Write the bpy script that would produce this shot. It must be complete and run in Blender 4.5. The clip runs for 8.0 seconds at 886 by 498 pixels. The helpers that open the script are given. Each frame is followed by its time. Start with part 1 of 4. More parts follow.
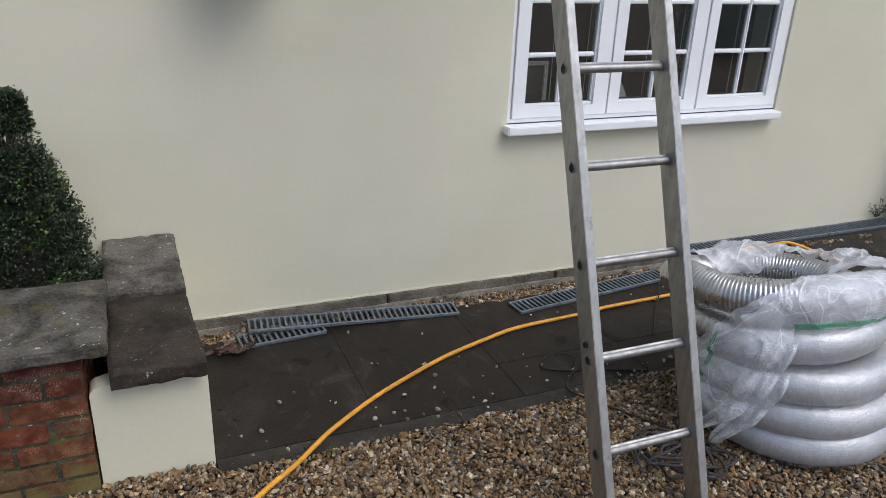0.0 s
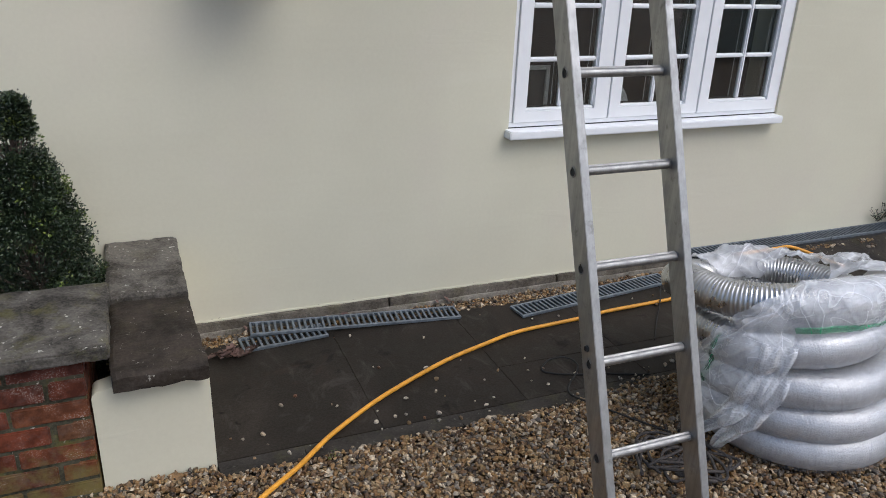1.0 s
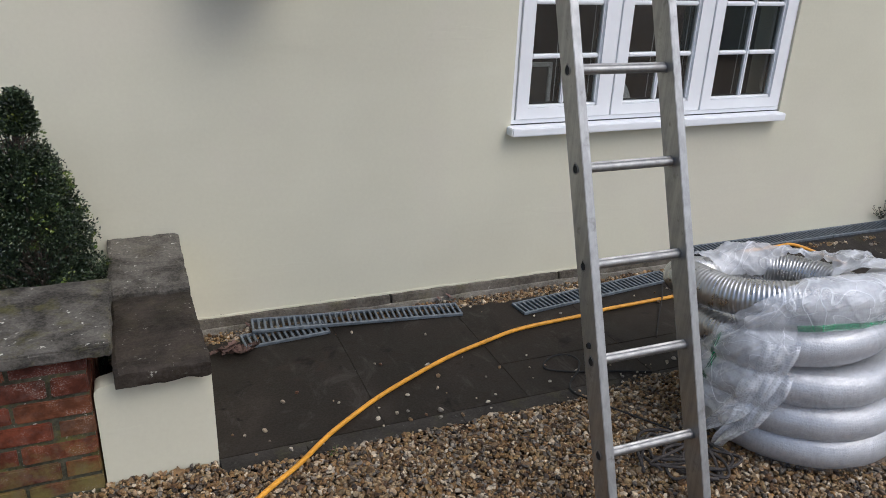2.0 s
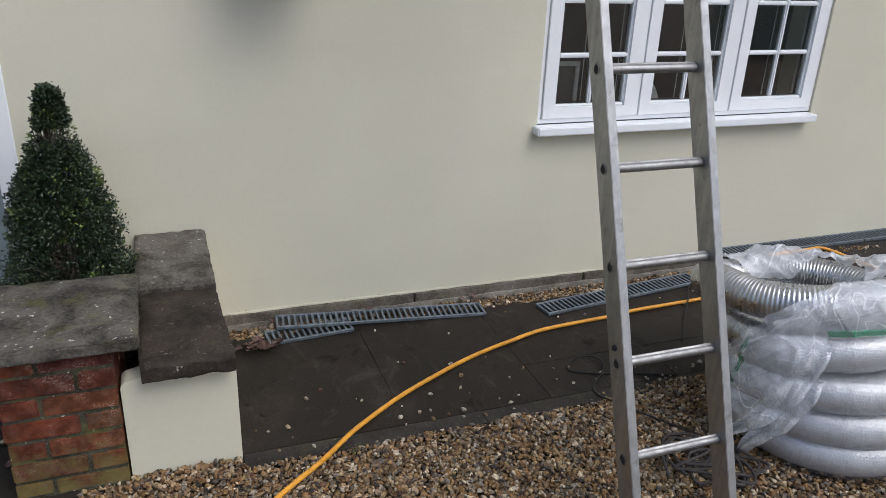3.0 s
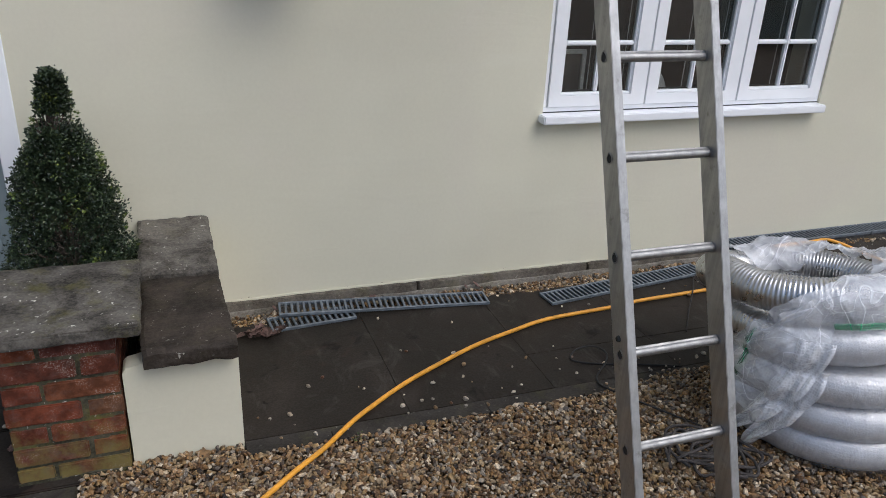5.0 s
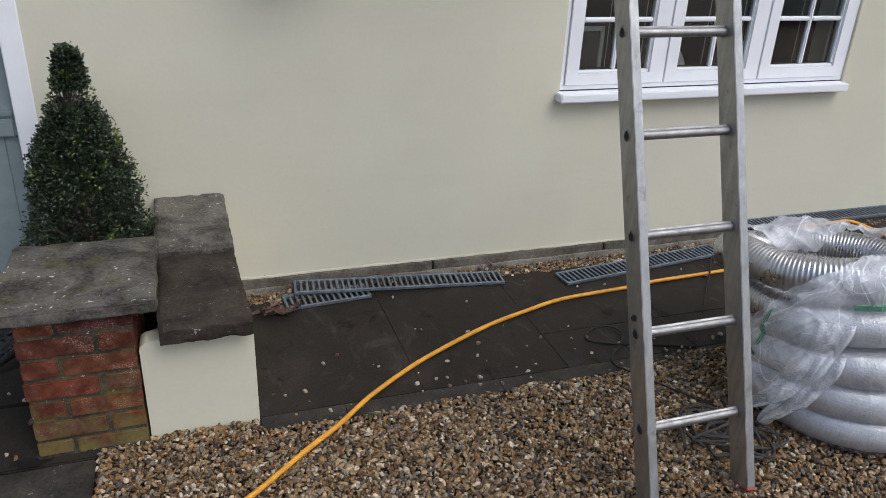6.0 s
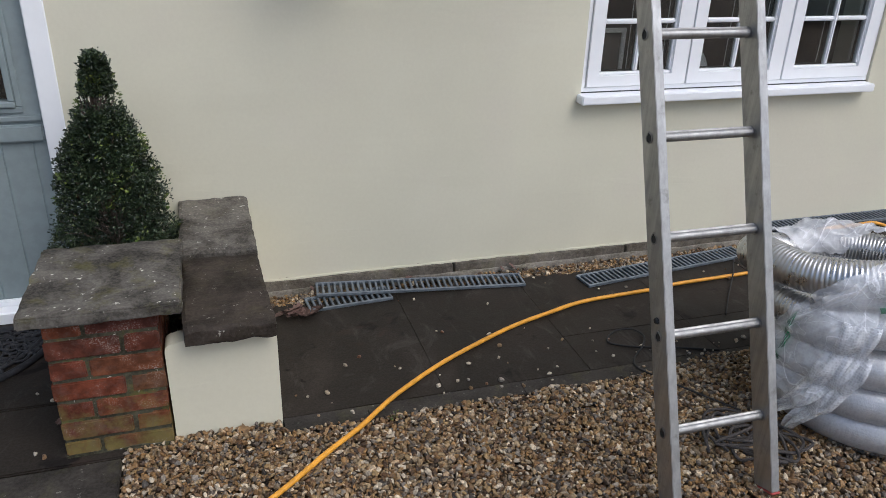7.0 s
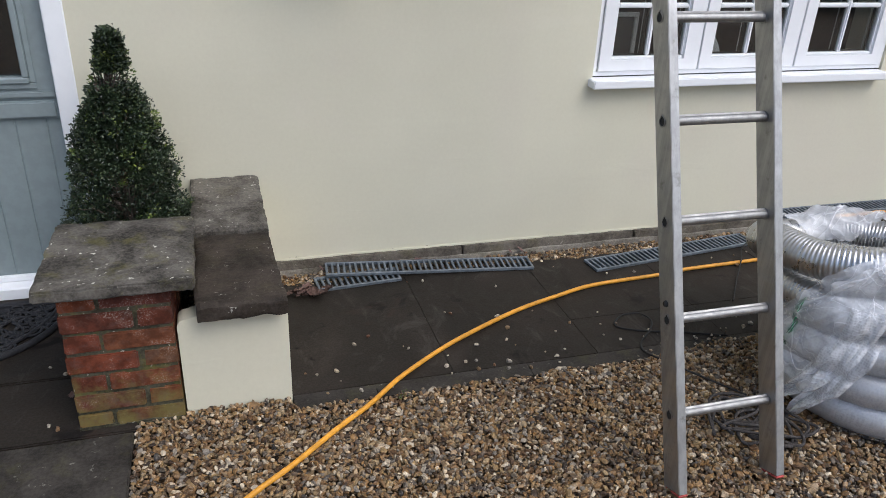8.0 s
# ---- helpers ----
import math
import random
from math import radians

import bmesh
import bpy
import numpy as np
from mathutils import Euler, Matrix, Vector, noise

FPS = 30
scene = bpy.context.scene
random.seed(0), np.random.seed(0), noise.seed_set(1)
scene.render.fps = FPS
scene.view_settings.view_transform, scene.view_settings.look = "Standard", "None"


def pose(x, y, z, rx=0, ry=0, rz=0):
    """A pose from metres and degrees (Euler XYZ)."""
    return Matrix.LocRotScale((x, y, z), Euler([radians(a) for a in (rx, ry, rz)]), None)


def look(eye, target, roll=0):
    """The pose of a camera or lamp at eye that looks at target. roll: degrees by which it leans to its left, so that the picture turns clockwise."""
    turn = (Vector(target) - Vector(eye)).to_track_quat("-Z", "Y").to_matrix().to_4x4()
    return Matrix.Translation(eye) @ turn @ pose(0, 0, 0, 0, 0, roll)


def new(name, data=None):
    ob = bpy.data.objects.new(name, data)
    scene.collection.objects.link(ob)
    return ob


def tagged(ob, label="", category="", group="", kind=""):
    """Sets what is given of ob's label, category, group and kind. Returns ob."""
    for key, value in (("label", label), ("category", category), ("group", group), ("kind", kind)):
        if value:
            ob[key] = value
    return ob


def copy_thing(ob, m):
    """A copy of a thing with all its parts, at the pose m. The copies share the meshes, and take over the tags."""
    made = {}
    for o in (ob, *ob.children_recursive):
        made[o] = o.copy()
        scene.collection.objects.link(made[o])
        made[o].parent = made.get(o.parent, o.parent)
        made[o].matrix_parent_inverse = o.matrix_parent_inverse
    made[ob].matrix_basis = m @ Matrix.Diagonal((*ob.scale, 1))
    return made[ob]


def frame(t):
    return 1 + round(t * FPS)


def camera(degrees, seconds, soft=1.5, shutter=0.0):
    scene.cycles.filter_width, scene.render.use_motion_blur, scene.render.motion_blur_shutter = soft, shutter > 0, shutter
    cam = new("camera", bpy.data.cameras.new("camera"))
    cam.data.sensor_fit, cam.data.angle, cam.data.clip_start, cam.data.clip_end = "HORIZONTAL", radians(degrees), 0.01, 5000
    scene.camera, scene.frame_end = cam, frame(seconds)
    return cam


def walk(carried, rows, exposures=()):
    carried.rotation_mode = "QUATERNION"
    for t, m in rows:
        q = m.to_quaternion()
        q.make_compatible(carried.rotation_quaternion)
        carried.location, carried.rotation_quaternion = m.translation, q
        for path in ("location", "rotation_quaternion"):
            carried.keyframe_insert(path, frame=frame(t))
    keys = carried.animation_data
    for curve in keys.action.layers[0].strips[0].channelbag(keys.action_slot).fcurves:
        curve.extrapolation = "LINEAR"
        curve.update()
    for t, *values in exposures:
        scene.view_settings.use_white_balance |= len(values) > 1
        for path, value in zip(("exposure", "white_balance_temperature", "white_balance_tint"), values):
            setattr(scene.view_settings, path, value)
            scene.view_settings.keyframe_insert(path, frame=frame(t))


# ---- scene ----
cam = camera(60.7, 8.0, soft=0.8)
PATH = [
    (0, (-1.096, -3.221, 1.702), (-0.371, -1.52, 0.939), 2.3),
    (0.5, (-1.092, -3.226, 1.705), (-0.367, -1.52, 0.953), 2.3),
    (1, (-1.096, -3.227, 1.704), (-0.375, -1.52, 0.95), 2.3),
    (2.5, (-1.099, -3.22, 1.702), (-0.39, -1.513, 0.937), 2.5),
    (3, (-1.103, -3.214, 1.7), (-0.442, -1.489, 0.934), 2.4),
    (3.5, (-1.102, -3.214, 1.699), (-0.455, -1.485, 0.931), 2.7),
    (4, (-1.095, -3.217, 1.7), (-0.423, -1.498, 0.929), 3.3),
    (4.5, (-1.098, -3.207, 1.7), (-0.43, -1.488, 0.925), 3.0),
    (6, (-1.092, -3.196, 1.683), (-0.488, -1.486, 0.84), 2.6),
    (6.5, (-1.095, -3.199, 1.686), (-0.5, -1.487, 0.841), 2.2),
    (7, (-1.1, -3.2, 1.687), (-0.545, -1.472, 0.847), 1.9),
    (7.5, (-1.099, -3.206, 1.682), (-0.567, -1.473, 0.837), 1.8),
    (8, (-1.124, -3.213, 1.678), (-0.585, -1.498, 0.803), 2.6),
]
walk(cam, [(t, look(eye, target, roll)) for t, eye, target, roll in PATH], exposures=[(0, 0.10, 5810, 9), (4.5, 0.05, 5810, 9), (6, 0.08, 5810, 9), (7, 0.16, 5810, 9), (8, 0.29, 5810, 9)])

# ---- world and light: a bright overcast day ----
world = bpy.data.worlds.new("overcast")
scene.world = world
world.use_nodes = True
wn = world.node_tree
sky = wn.nodes.new("ShaderNodeTexSky")
sky.sky_type = "NISHITA"
sky.sun_disc = False
sky.sun_elevation, sky.sun_rotation = radians(52), radians(150)
sky.air_density, sky.dust_density, sky.ozone_density = 1.0, 4.0, 1.0
wn.nodes["Background"].inputs["Strength"].default_value = 0.13
wn.links.new(sky.outputs["Color"], wn.nodes["Background"].inputs["Color"])
sun_data = bpy.data.lights.new("sun", "SUN")
sun_data.energy, sun_data.angle, sun_data.color = 0.9, radians(40), (1.0, 0.96, 0.9)
sun = new("sun", sun_data)
sun.matrix_world = look((2.5, -4.5, 8.0), (0, 0, 0))


# ---- materials ----
def tree(name):
    m = bpy.data.materials.new(name)
    m.use_nodes = True
    return m, m.node_tree, m.node_tree.nodes["Principled BSDF"]


def add(t, kind, **values):
    n = t.nodes.new(kind)
    for key, v in values.items():
        n.inputs[key.replace("_", " ")].default_value = v
    return n


def ramp(t, source, stops):
    r = t.nodes.new("ShaderNodeValToRGB")
    while len(r.color_ramp.elements) < len(stops):
        r.color_ramp.elements.new(0.5)
    for e, (p, c) in zip(r.color_ramp.elements, stops):
        e.position, e.color = p, (*c, 1) if len(c) == 3 else c
    t.links.new(source, r.inputs["Fac"])
    return r.outputs["Color"]


def mixed(t, fac, a, b, mode="MIX"):
    m = t.nodes.new("ShaderNodeMix")
    m.data_type, m.blend_type = "RGBA", mode
    for sock, v in ((m.inputs[0], fac), (m.inputs[6], a), (m.inputs[7], b)):
        if isinstance(v, (int, float)):
            sock.default_value = v
        elif isinstance(v, tuple):
            sock.default_value = (*v, 1)
        else:
            t.links.new(v, sock)
    return m.outputs[2]


def place(t):
    return t.nodes.new("ShaderNodeNewGeometry").outputs["Position"]


def grain(t, scale, detail=6, rough=0.6, stretch=None, dist=0.0):
    n = add(t, "ShaderNodeTexNoise", Scale=scale, Detail=detail, Roughness=rough, Distortion=dist)
    src = place(t)
    if stretch:
        mp = t.nodes.new("ShaderNodeMapping")
        mp.inputs["Scale"].default_value = stretch
        t.links.new(src, mp.inputs["Vector"])
        src = mp.outputs["Vector"]
    t.links.new(src, n.inputs["Vector"])
    return n.outputs["Fac"]


def relief(t, bsdf, height, strength, distance):
    b = add(t, "ShaderNodeBump", Strength=strength, Distance=distance)
    t.links.new(height, b.inputs["Height"])
    last = bsdf.inputs["Normal"]
    if last.is_linked:
        t.links.new(last.links[0].from_socket, b.inputs["Normal"])
    t.links.new(b.outputs["Normal"], last)


def plain(name, colour, rough=0.5, metal=0.0, var=0.12, scale=30, bump=0.0, dist=0.002):
    """A surface of one colour with cloudy variation, fine grain and relief."""
    m, t, b = tree(name)
    lo, hi = tuple(c * (1 - var) for c in colour), tuple(min(1, c * (1 + var)) for c in colour)
    n = grain(t, scale)
    col = ramp(t, n, [(0.41, lo), (0.60, hi)])
    big = ramp(t, grain(t, scale / 9, 3), [(0.41, (1 - var,) * 3), (0.60, (1, 1, 1))])
    t.links.new(mixed(t, 1.0, col, big, "MULTIPLY"), b.inputs["Base Color"])
    b.inputs["Roughness"].default_value, b.inputs["Metallic"].default_value = rough, metal
    if bump:
        relief(t, b, n, bump, dist)
    return m


def render_paint(name="cream_render", splash=0.26):
    """Cream masonry paint on hand-trowelled render, faintly streaked and stained."""
    m, t, b = tree(name)
    cloud = grain(t, 1.1, 3, 0.5)
    fine = grain(t, 60, 8, 0.7)
    col = ramp(t, cloud, [(0.40, (0.645, 0.616, 0.476)), (0.60, (0.692, 0.662, 0.514))])
    col = mixed(t, ramp(t, grain(t, 0.9, 4, 0.6, dist=0.5), [(0.50, (0, 0, 0)), (0.62, (0.6, 0.6, 0.6))]), col, (0.662, 0.615, 0.500))
    col = mixed(t, 0.12, col, ramp(t, fine, [(0.35, (0.6, 0.56, 0.43)), (0.65, (0.79, 0.75, 0.6))]))
    streak = ramp(t, grain(t, 2.2, 6, 0.6, (0.5, 1, 3.5)), [(0.60, (0, 0, 0)), (0.74, (1, 1, 1))])
    col = mixed(t, mixed(t, 1.0, streak, (0.10, 0.10, 0.10), "MULTIPLY"), col, (0.80, 0.78, 0.68))
    speck = ramp(t, grain(t, 9, 8, 0.75), [(0.68, (0, 0, 0)), (0.76, (1, 1, 1))])
    col = mixed(t, mixed(t, 1.0, speck, (0.35, 0.35, 0.35), "MULTIPLY"), col, (0.50, 0.47, 0.36))
    # splashed dirt and flaking in a ragged band just over the plinth
    sep = t.nodes.new("ShaderNodeSeparateXYZ")
    t.links.new(place(t), sep.inputs[0])
    band = add(t, "ShaderNodeMapRange")
    band.inputs["From Min"].default_value, band.inputs["From Max"].default_value = 0.05, 0.13
    band.inputs["To Min"].default_value, band.inputs["To Max"].default_value = splash, -0.25
    t.links.new(sep.outputs["Z"], band.inputs["Value"])
    su = t.nodes.new("ShaderNodeMath")
    su.operation = "ADD"
    t.links.new(band.outputs[0], su.inputs[0])
    t.links.new(grain(t, 14, 8, 0.75), su.inputs[1])
    dirt = ramp(t, su.outputs[0], [(0.735, (0, 0, 0)), (0.765, (0.8, 0.8, 0.8))])
    col = mixed(t, dirt, col, (0.22, 0.20, 0.15))
    t.links.new(col, b.inputs["Base Color"])
    b.inputs["Roughness"].default_value = 0.62
    relief(t, b, grain(t, 1.6, 3, 0.5, (0.4, 1, 2.2), 0.4), 0.30, 0.03)
    scar = ramp(t, grain(t, 2.1, 5, 0.55, (0.55, 1, 3.2), 0.6), [(0.63, (0, 0, 0)), (0.655, (1, 1, 1)), (0.72, (0.6, 0.6, 0.6))])
    relief(t, b, scar, 0.09, 0.005)
    relief(t, b, fine, 0.12, 0.004)
    return m


def stone(name, dark, light, lichen=0.5, moss=0.0, rough=0.85):
    """Weathered flat stone: clouds, pits, pale lichen specks and a little moss."""
    m, t, b = tree(name)
    cloud = grain(t, 7, 7, 0.62, dist=0.4)
    fine = grain(t, 90, 8, 0.7)
    col = ramp(t, cloud, [(0.41, dark), (0.60, light)])
    col = mixed(t, 0.35, col, ramp(t, fine, [(0.41, tuple(c * 0.5 for c in dark)), (0.60, light)]))
    if moss:
        mm = ramp(t, grain(t, 9, 6, 0.7), [(0.52, (0, 0, 0)), (0.66, (moss,) * 3)])
        col = mixed(t, mm, col, (0.14, 0.13, 0.03))
    if lichen:
        spots = ramp(t, grain(t, 48, 6, 0.62), [(0.635, (0, 0, 0)), (0.66, (1, 1, 1))])
        some = ramp(t, grain(t, 7, 4), [(0.46, (0, 0, 0)), (0.56, (lichen,) * 3)])
        col = mixed(t, mixed(t, 1.0, spots, some, "MULTIPLY"), col, (0.62, 0.60, 0.52))
    t.links.new(col, b.inputs["Base Color"])
    t.links.new(ramp(t, cloud, [(0.41, (rough - 0.2,) * 3), (0.60, (rough,) * 3)]), b.inputs["Roughness"])
    b.inputs["Specular IOR Level"].default_value = 0.2
    relief(t, b, cloud, 0.4, 0.012)
    relief(t, b, fine, 0.45, 0.004)
    return m


def paving_stone():
    """Dark, damp-looking stone with rusty blotches, paler scuffs and old stains."""
    m, t, b = tree("dark_paving")
    cloud, fine = grain(t, 3.2, 7, 0.65, dist=0.6), grain(t, 110, 8, 0.7)
    col = ramp(t, cloud, [(0.34, (0.0108, 0.0085, 0.0064)), (0.5, (0.0205, 0.0163, 0.0124)), (0.66, (0.037, 0.0298, 0.0232))])
    col = mixed(t, 0.20, col, ramp(t, fine, [(0.41, (0.008, 0.0065, 0.0055)), (0.60, (0.062, 0.053, 0.045))]))
    rust = ramp(t, grain(t, 5.5, 6, 0.7, dist=0.8), [(0.60, (0, 0, 0)), (0.70, (0.5, 0.5, 0.5))])
    col = mixed(t, rust, col, (0.045, 0.028, 0.021))
    scuff = ramp(t, grain(t, 8, 8, 0.75, (1, 0.5, 1), 1.2), [(0.55, (0, 0, 0)), (0.72, (0.55, 0.55, 0.55))])
    col = mixed(t, scuff, col, (0.085, 0.076, 0.065))
    dark = ramp(t, grain(t, 6.3, 5, 0.6, dist=0.5), [(0.62, (0, 0, 0)), (0.68, (0.85, 0.85, 0.85))])
    col = mixed(t, dark, col, (0.008, 0.006, 0.006))
    t.links.new(col, b.inputs["Base Color"])
    t.links.new(ramp(t, cloud, [(0.41, (0.5, 0.5, 0.5)), (0.60, (0.78, 0.78, 0.78))]), b.inputs["Roughness"])
    b.inputs["Specular IOR Level"].default_value = 0.16
    relief(t, b, cloud, 0.16, 0.010)
    relief(t, b, fine, 0.22, 0.002)
    return m


def brick_clay():
    m, t, b = tree("red_brick")
    info = t.nodes.new("ShaderNodeObjectInfo")
    base = ramp(t, info.outputs["Random"], [(0.0, (0.092, 0.031, 0.020)), (0.3, (0.160, 0.046, 0.023)), (0.55, (0.106, 0.036, 0.026)), (0.8, (0.182, 0.055, 0.026)), (1.0, (0.13, 0.066, 0.032))])
    cloud, fine = grain(t, 16, 7, 0.65), grain(t, 120, 8, 0.7)
    col = mixed(t, 1.0, base, ramp(t, cloud, [(0.41, (0.55, 0.52, 0.5)), (0.60, (1.15, 1.1, 1.05))]), "MULTIPLY")
    sep = t.nodes.new("ShaderNodeSeparateXYZ")
    t.links.new(place(t), sep.inputs[0])
    low = add(t, "ShaderNodeMapRange")
    low.inputs["From Min"].default_value, low.inputs["From Max"].default_value = 0.02, 0.30
    low.inputs["To Min"].default_value, low.inputs["To Max"].default_value = 0.28, -0.12
    t.links.new(sep.outputs["Z"], low.inputs["Value"])
    su = t.nodes.new("ShaderNodeMath")
    su.operation = "ADD"
    t.links.new(low.outputs[0], su.inputs[0])
    t.links.new(grain(t, 10, 6, 0.7), su.inputs[1])
    alga = ramp(t, su.outputs[0], [(0.55, (0, 0, 0)), (0.80, (0.85, 0.85, 0.85))])
    col = mixed(t, alga, col, (0.17, 0.14, 0.045))
    spots = ramp(t, grain(t, 210, 5, 0.7), [(0.54, (0, 0, 0)), (0.60, (1, 1, 1))])
    some = ramp(t, grain(t, 8, 5, 0.7), [(0.52, (0, 0, 0)), (0.66, (0.6, 0.6, 0.6))])
    veil = ramp(t, grain(t, 22, 6, 0.7, dist=0.6), [(0.50, (0, 0, 0)), (0.70, (0.36, 0.36, 0.36))])
    col = mixed(t, veil, col, (0.130, 0.100, 0.085))
    col = mixed(t, mixed(t, 1.0, spots, some, "MULTIPLY"), col, (0.50, 0.47, 0.42))
    t.links.new(col, b.inputs["Base Color"])
    b.inputs["Roughness"].default_value = 0.85
    b.inputs["Specular IOR Level"].default_value = 0.2
    relief(t, b, cloud, 0.4, 0.006)
    relief(t, b, fine, 0.4, 0.003)
    return m


PEBBLE = [(0.0, (0.030, 0.027, 0.026)), (0.12, (0.12, 0.074, 0.042)), (0.26, (0.28, 0.175, 0.078)), (0.38, (0.09, 0.086, 0.086)), (0.50, (0.31, 0.225, 0.115)),
          (0.61, (0.14, 0.082, 0.045)), (0.71, (0.37, 0.29, 0.18)), (0.80, (0.155, 0.145, 0.14)), (0.91, (0.64, 0.58, 0.48)), (1.0, (0.30, 0.185, 0.08))]
PALE = [(0.0, (0.30, 0.27, 0.23)), (0.25, (0.60, 0.57, 0.51)), (0.42, (0.13, 0.065, 0.045)), (0.58, (0.24, 0.17, 0.10)), (0.78, (0.66, 0.63, 0.57)), (1.0, (0.20, 0.19, 0.18))]


def pebble_stone(source="island"):
    m, t, b = tree("flint_gravel_" + source)
    if source == "island":
        fac = t.nodes.new("ShaderNodeNewGeometry").outputs["Random Per Island"]
    else:
        fac = t.nodes.new("ShaderNodeObjectInfo").outputs["Random"]
    col = ramp(t, fac, PEBBLE if source == "island" else PALE)
    n, f = grain(t, 70, 6, 0.65, dist=0.5), grain(t, 320, 6, 0.7)
    col = mixed(t, 1.0, col, ramp(t, n, [(0.38, (0.50, 0.46, 0.41)), (0.62, (1.22, 1.11, 0.93))]), "MULTIPLY")
    white = ramp(t, grain(t, 45, 5, 0.7, dist=1.5), [(0.61, (0, 0, 0)), (0.66, (0.45, 0.45, 0.45))])
    col = mixed(t, white, col, (0.61, 0.54, 0.43))
    t.links.new(col, b.inputs["Base Color"])
    b.inputs["Roughness"].default_value = 0.5
    b.inputs["Specular IOR Level"].default_value = 0.3
    relief(t, b, f, 0.25, 0.002)
    return m


def gravel_ground():
    m, t, b = tree("gravel_ground")
    v = add(t, "ShaderNodeTexVoronoi", Scale=48.0, Randomness=1.0)
    t.links.new(place(t), v.inputs["Vector"])
    sep = t.nodes.new("ShaderNodeSeparateColor")
    t.links.new(v.outputs["Color"], sep.inputs[0])
    col = ramp(t, sep.outputs[0], PEBBLE)
    # Each stone darkens to its edge: shade in the gaps, painted in.
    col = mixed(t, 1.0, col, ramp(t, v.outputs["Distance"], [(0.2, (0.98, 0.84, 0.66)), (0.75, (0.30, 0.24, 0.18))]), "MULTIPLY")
    t.links.new(col, b.inputs["Base Color"])
    b.inputs["Roughness"].default_value = 0.7
    inv = ramp(t, v.outputs["Distance"], [(0.0, (1, 1, 1)), (0.8, (0, 0, 0))])
    relief(t, b, inv, 0.9, 0.02)
    return m


def aluminium(name, colour, rough, wear=0.5, stain=0.0):
    m, t, b = tree(name)
    scratch = grain(t, 40, 8, 0.7, (1, 1, 0.06))
    col = ramp(t, scratch, [(0.41, tuple(c * 0.8 for c in colour)), (0.60, colour)])
    if stain:
        s = ramp(t, grain(t, 17, 7, 0.7), [(0.58, (0, 0, 0)), (0.72, (stain,) * 3)])
        col = mixed(t, s, col, (0.09, 0.09, 0.05))
        t.links.new(ramp(t, s, [(0, (1, 1, 1)), (1, (0.2, 0.2, 0.2))]), b.inputs["Metallic"])
    else:
        b.inputs["Metallic"].default_value = 1.0
    t.links.new(col, b.inputs["Base Color"])
    t.links.new(ramp(t, grain(t, 25, 6), [(0.41, (rough - 0.1,) * 3), (0.60, (rough + 0.1,) * 3)]), b.inputs["Roughness"])
    relief(t, b, scratch, wear * 0.2, 0.001)
    return m


def film(name, clear, bubbles=0.0, tint=(0.86, 0.87, 0.89), wrinkle=0.6, foil=0.0):
    """Polythene, partly clear, with soft glossy folds and streaks; bubbles sets a net of small cells, foil a silvery sheen."""
    m, t, b = tree(name)
    broad, mid = grain(t, 6, 3, 0.5, dist=1.0), grain(t, 19, 4, 0.55, dist=1.4)
    t.links.new(ramp(t, mid, [(0.41, tuple(c * 0.90 for c in tint)), (0.60, tint)]), b.inputs["Base Color"])
    b.inputs["Roughness"].default_value = 0.44 if foil else 0.24
    b.inputs["Metallic"].default_value = foil
    b.inputs["Specular IOR Level"].default_value = 0.7
    fac = ramp(t, broad, [(0.36, (1 - clear - 0.16 * wrinkle,) * 3), (0.64, (1 - clear + 0.16 * wrinkle,) * 3)])
    relief(t, b, broad, wrinkle * 0.6, 0.025)
    relief(t, b, mid, wrinkle * 0.5, 0.008)
    for scale, stretch, wide, gain in ((4.5, (1, 1, 0.4), 0.018, 0.42), (12.0, (0.5, 1, 1), 0.030, 0.26)):
        line = ramp(t, grain(t, scale, 1, 0.4, stretch, 1.0), [(0.5 - wide, (0, 0, 0)), (0.5, (1, 1, 1)), (0.5 + wide * 0.4, (0, 0, 0))])
        relief(t, b, line, wrinkle * 0.35, 0.006)
        fac = mixed(t, 1.0, fac, mixed(t, 1.0, line, (gain * wrinkle,) * 3, "MULTIPLY"), "ADD")
    if bubbles:
        v = add(t, "ShaderNodeTexVoronoi", Scale=105.0, Randomness=0.35)
        t.links.new(place(t), v.inputs["Vector"])
        cell = ramp(t, v.outputs["Distance"], [(0.10, (1, 1, 1)), (0.60, (0, 0, 0))])
        relief(t, b, cell, bubbles * 0.45, 0.004)
        rim = ramp(t, v.outputs["Distance"], [(0.25, (0, 0, 0)), (0.60, (0.20 * bubbles,) * 3)])
        fac = mixed(t, 1.0, fac, rim, "ADD")
    clr = t.nodes.new("ShaderNodeBsdfTransparent")
    mix = t.nodes.new("ShaderNodeMixShader")
    t.links.new(fac, mix.inputs[0])
    t.links.new(clr.outputs[0], mix.inputs[1])
    t.links.new(b.outputs[0], mix.inputs[2])
    t.links.new(mix.outputs[0], t.nodes["Material Output"].inputs["Surface"])
    return m


def leaf_green(name, stops, rough=0.35):
    m, t, b = tree(name)
    col = ramp(t, t.nodes.new("ShaderNodeNewGeometry").outputs["Random Per Island"], stops)
    col = mixed(t, 1.0, col, ramp(t, grain(t, 12, 4), [(0.41, (0.6, 0.6, 0.6)), (0.60, (1.2, 1.2, 1.2))]), "MULTIPLY")
    t.links.new(col, b.inputs["Base Color"])
    b.inputs["Roughness"].default_value = rough
    return m


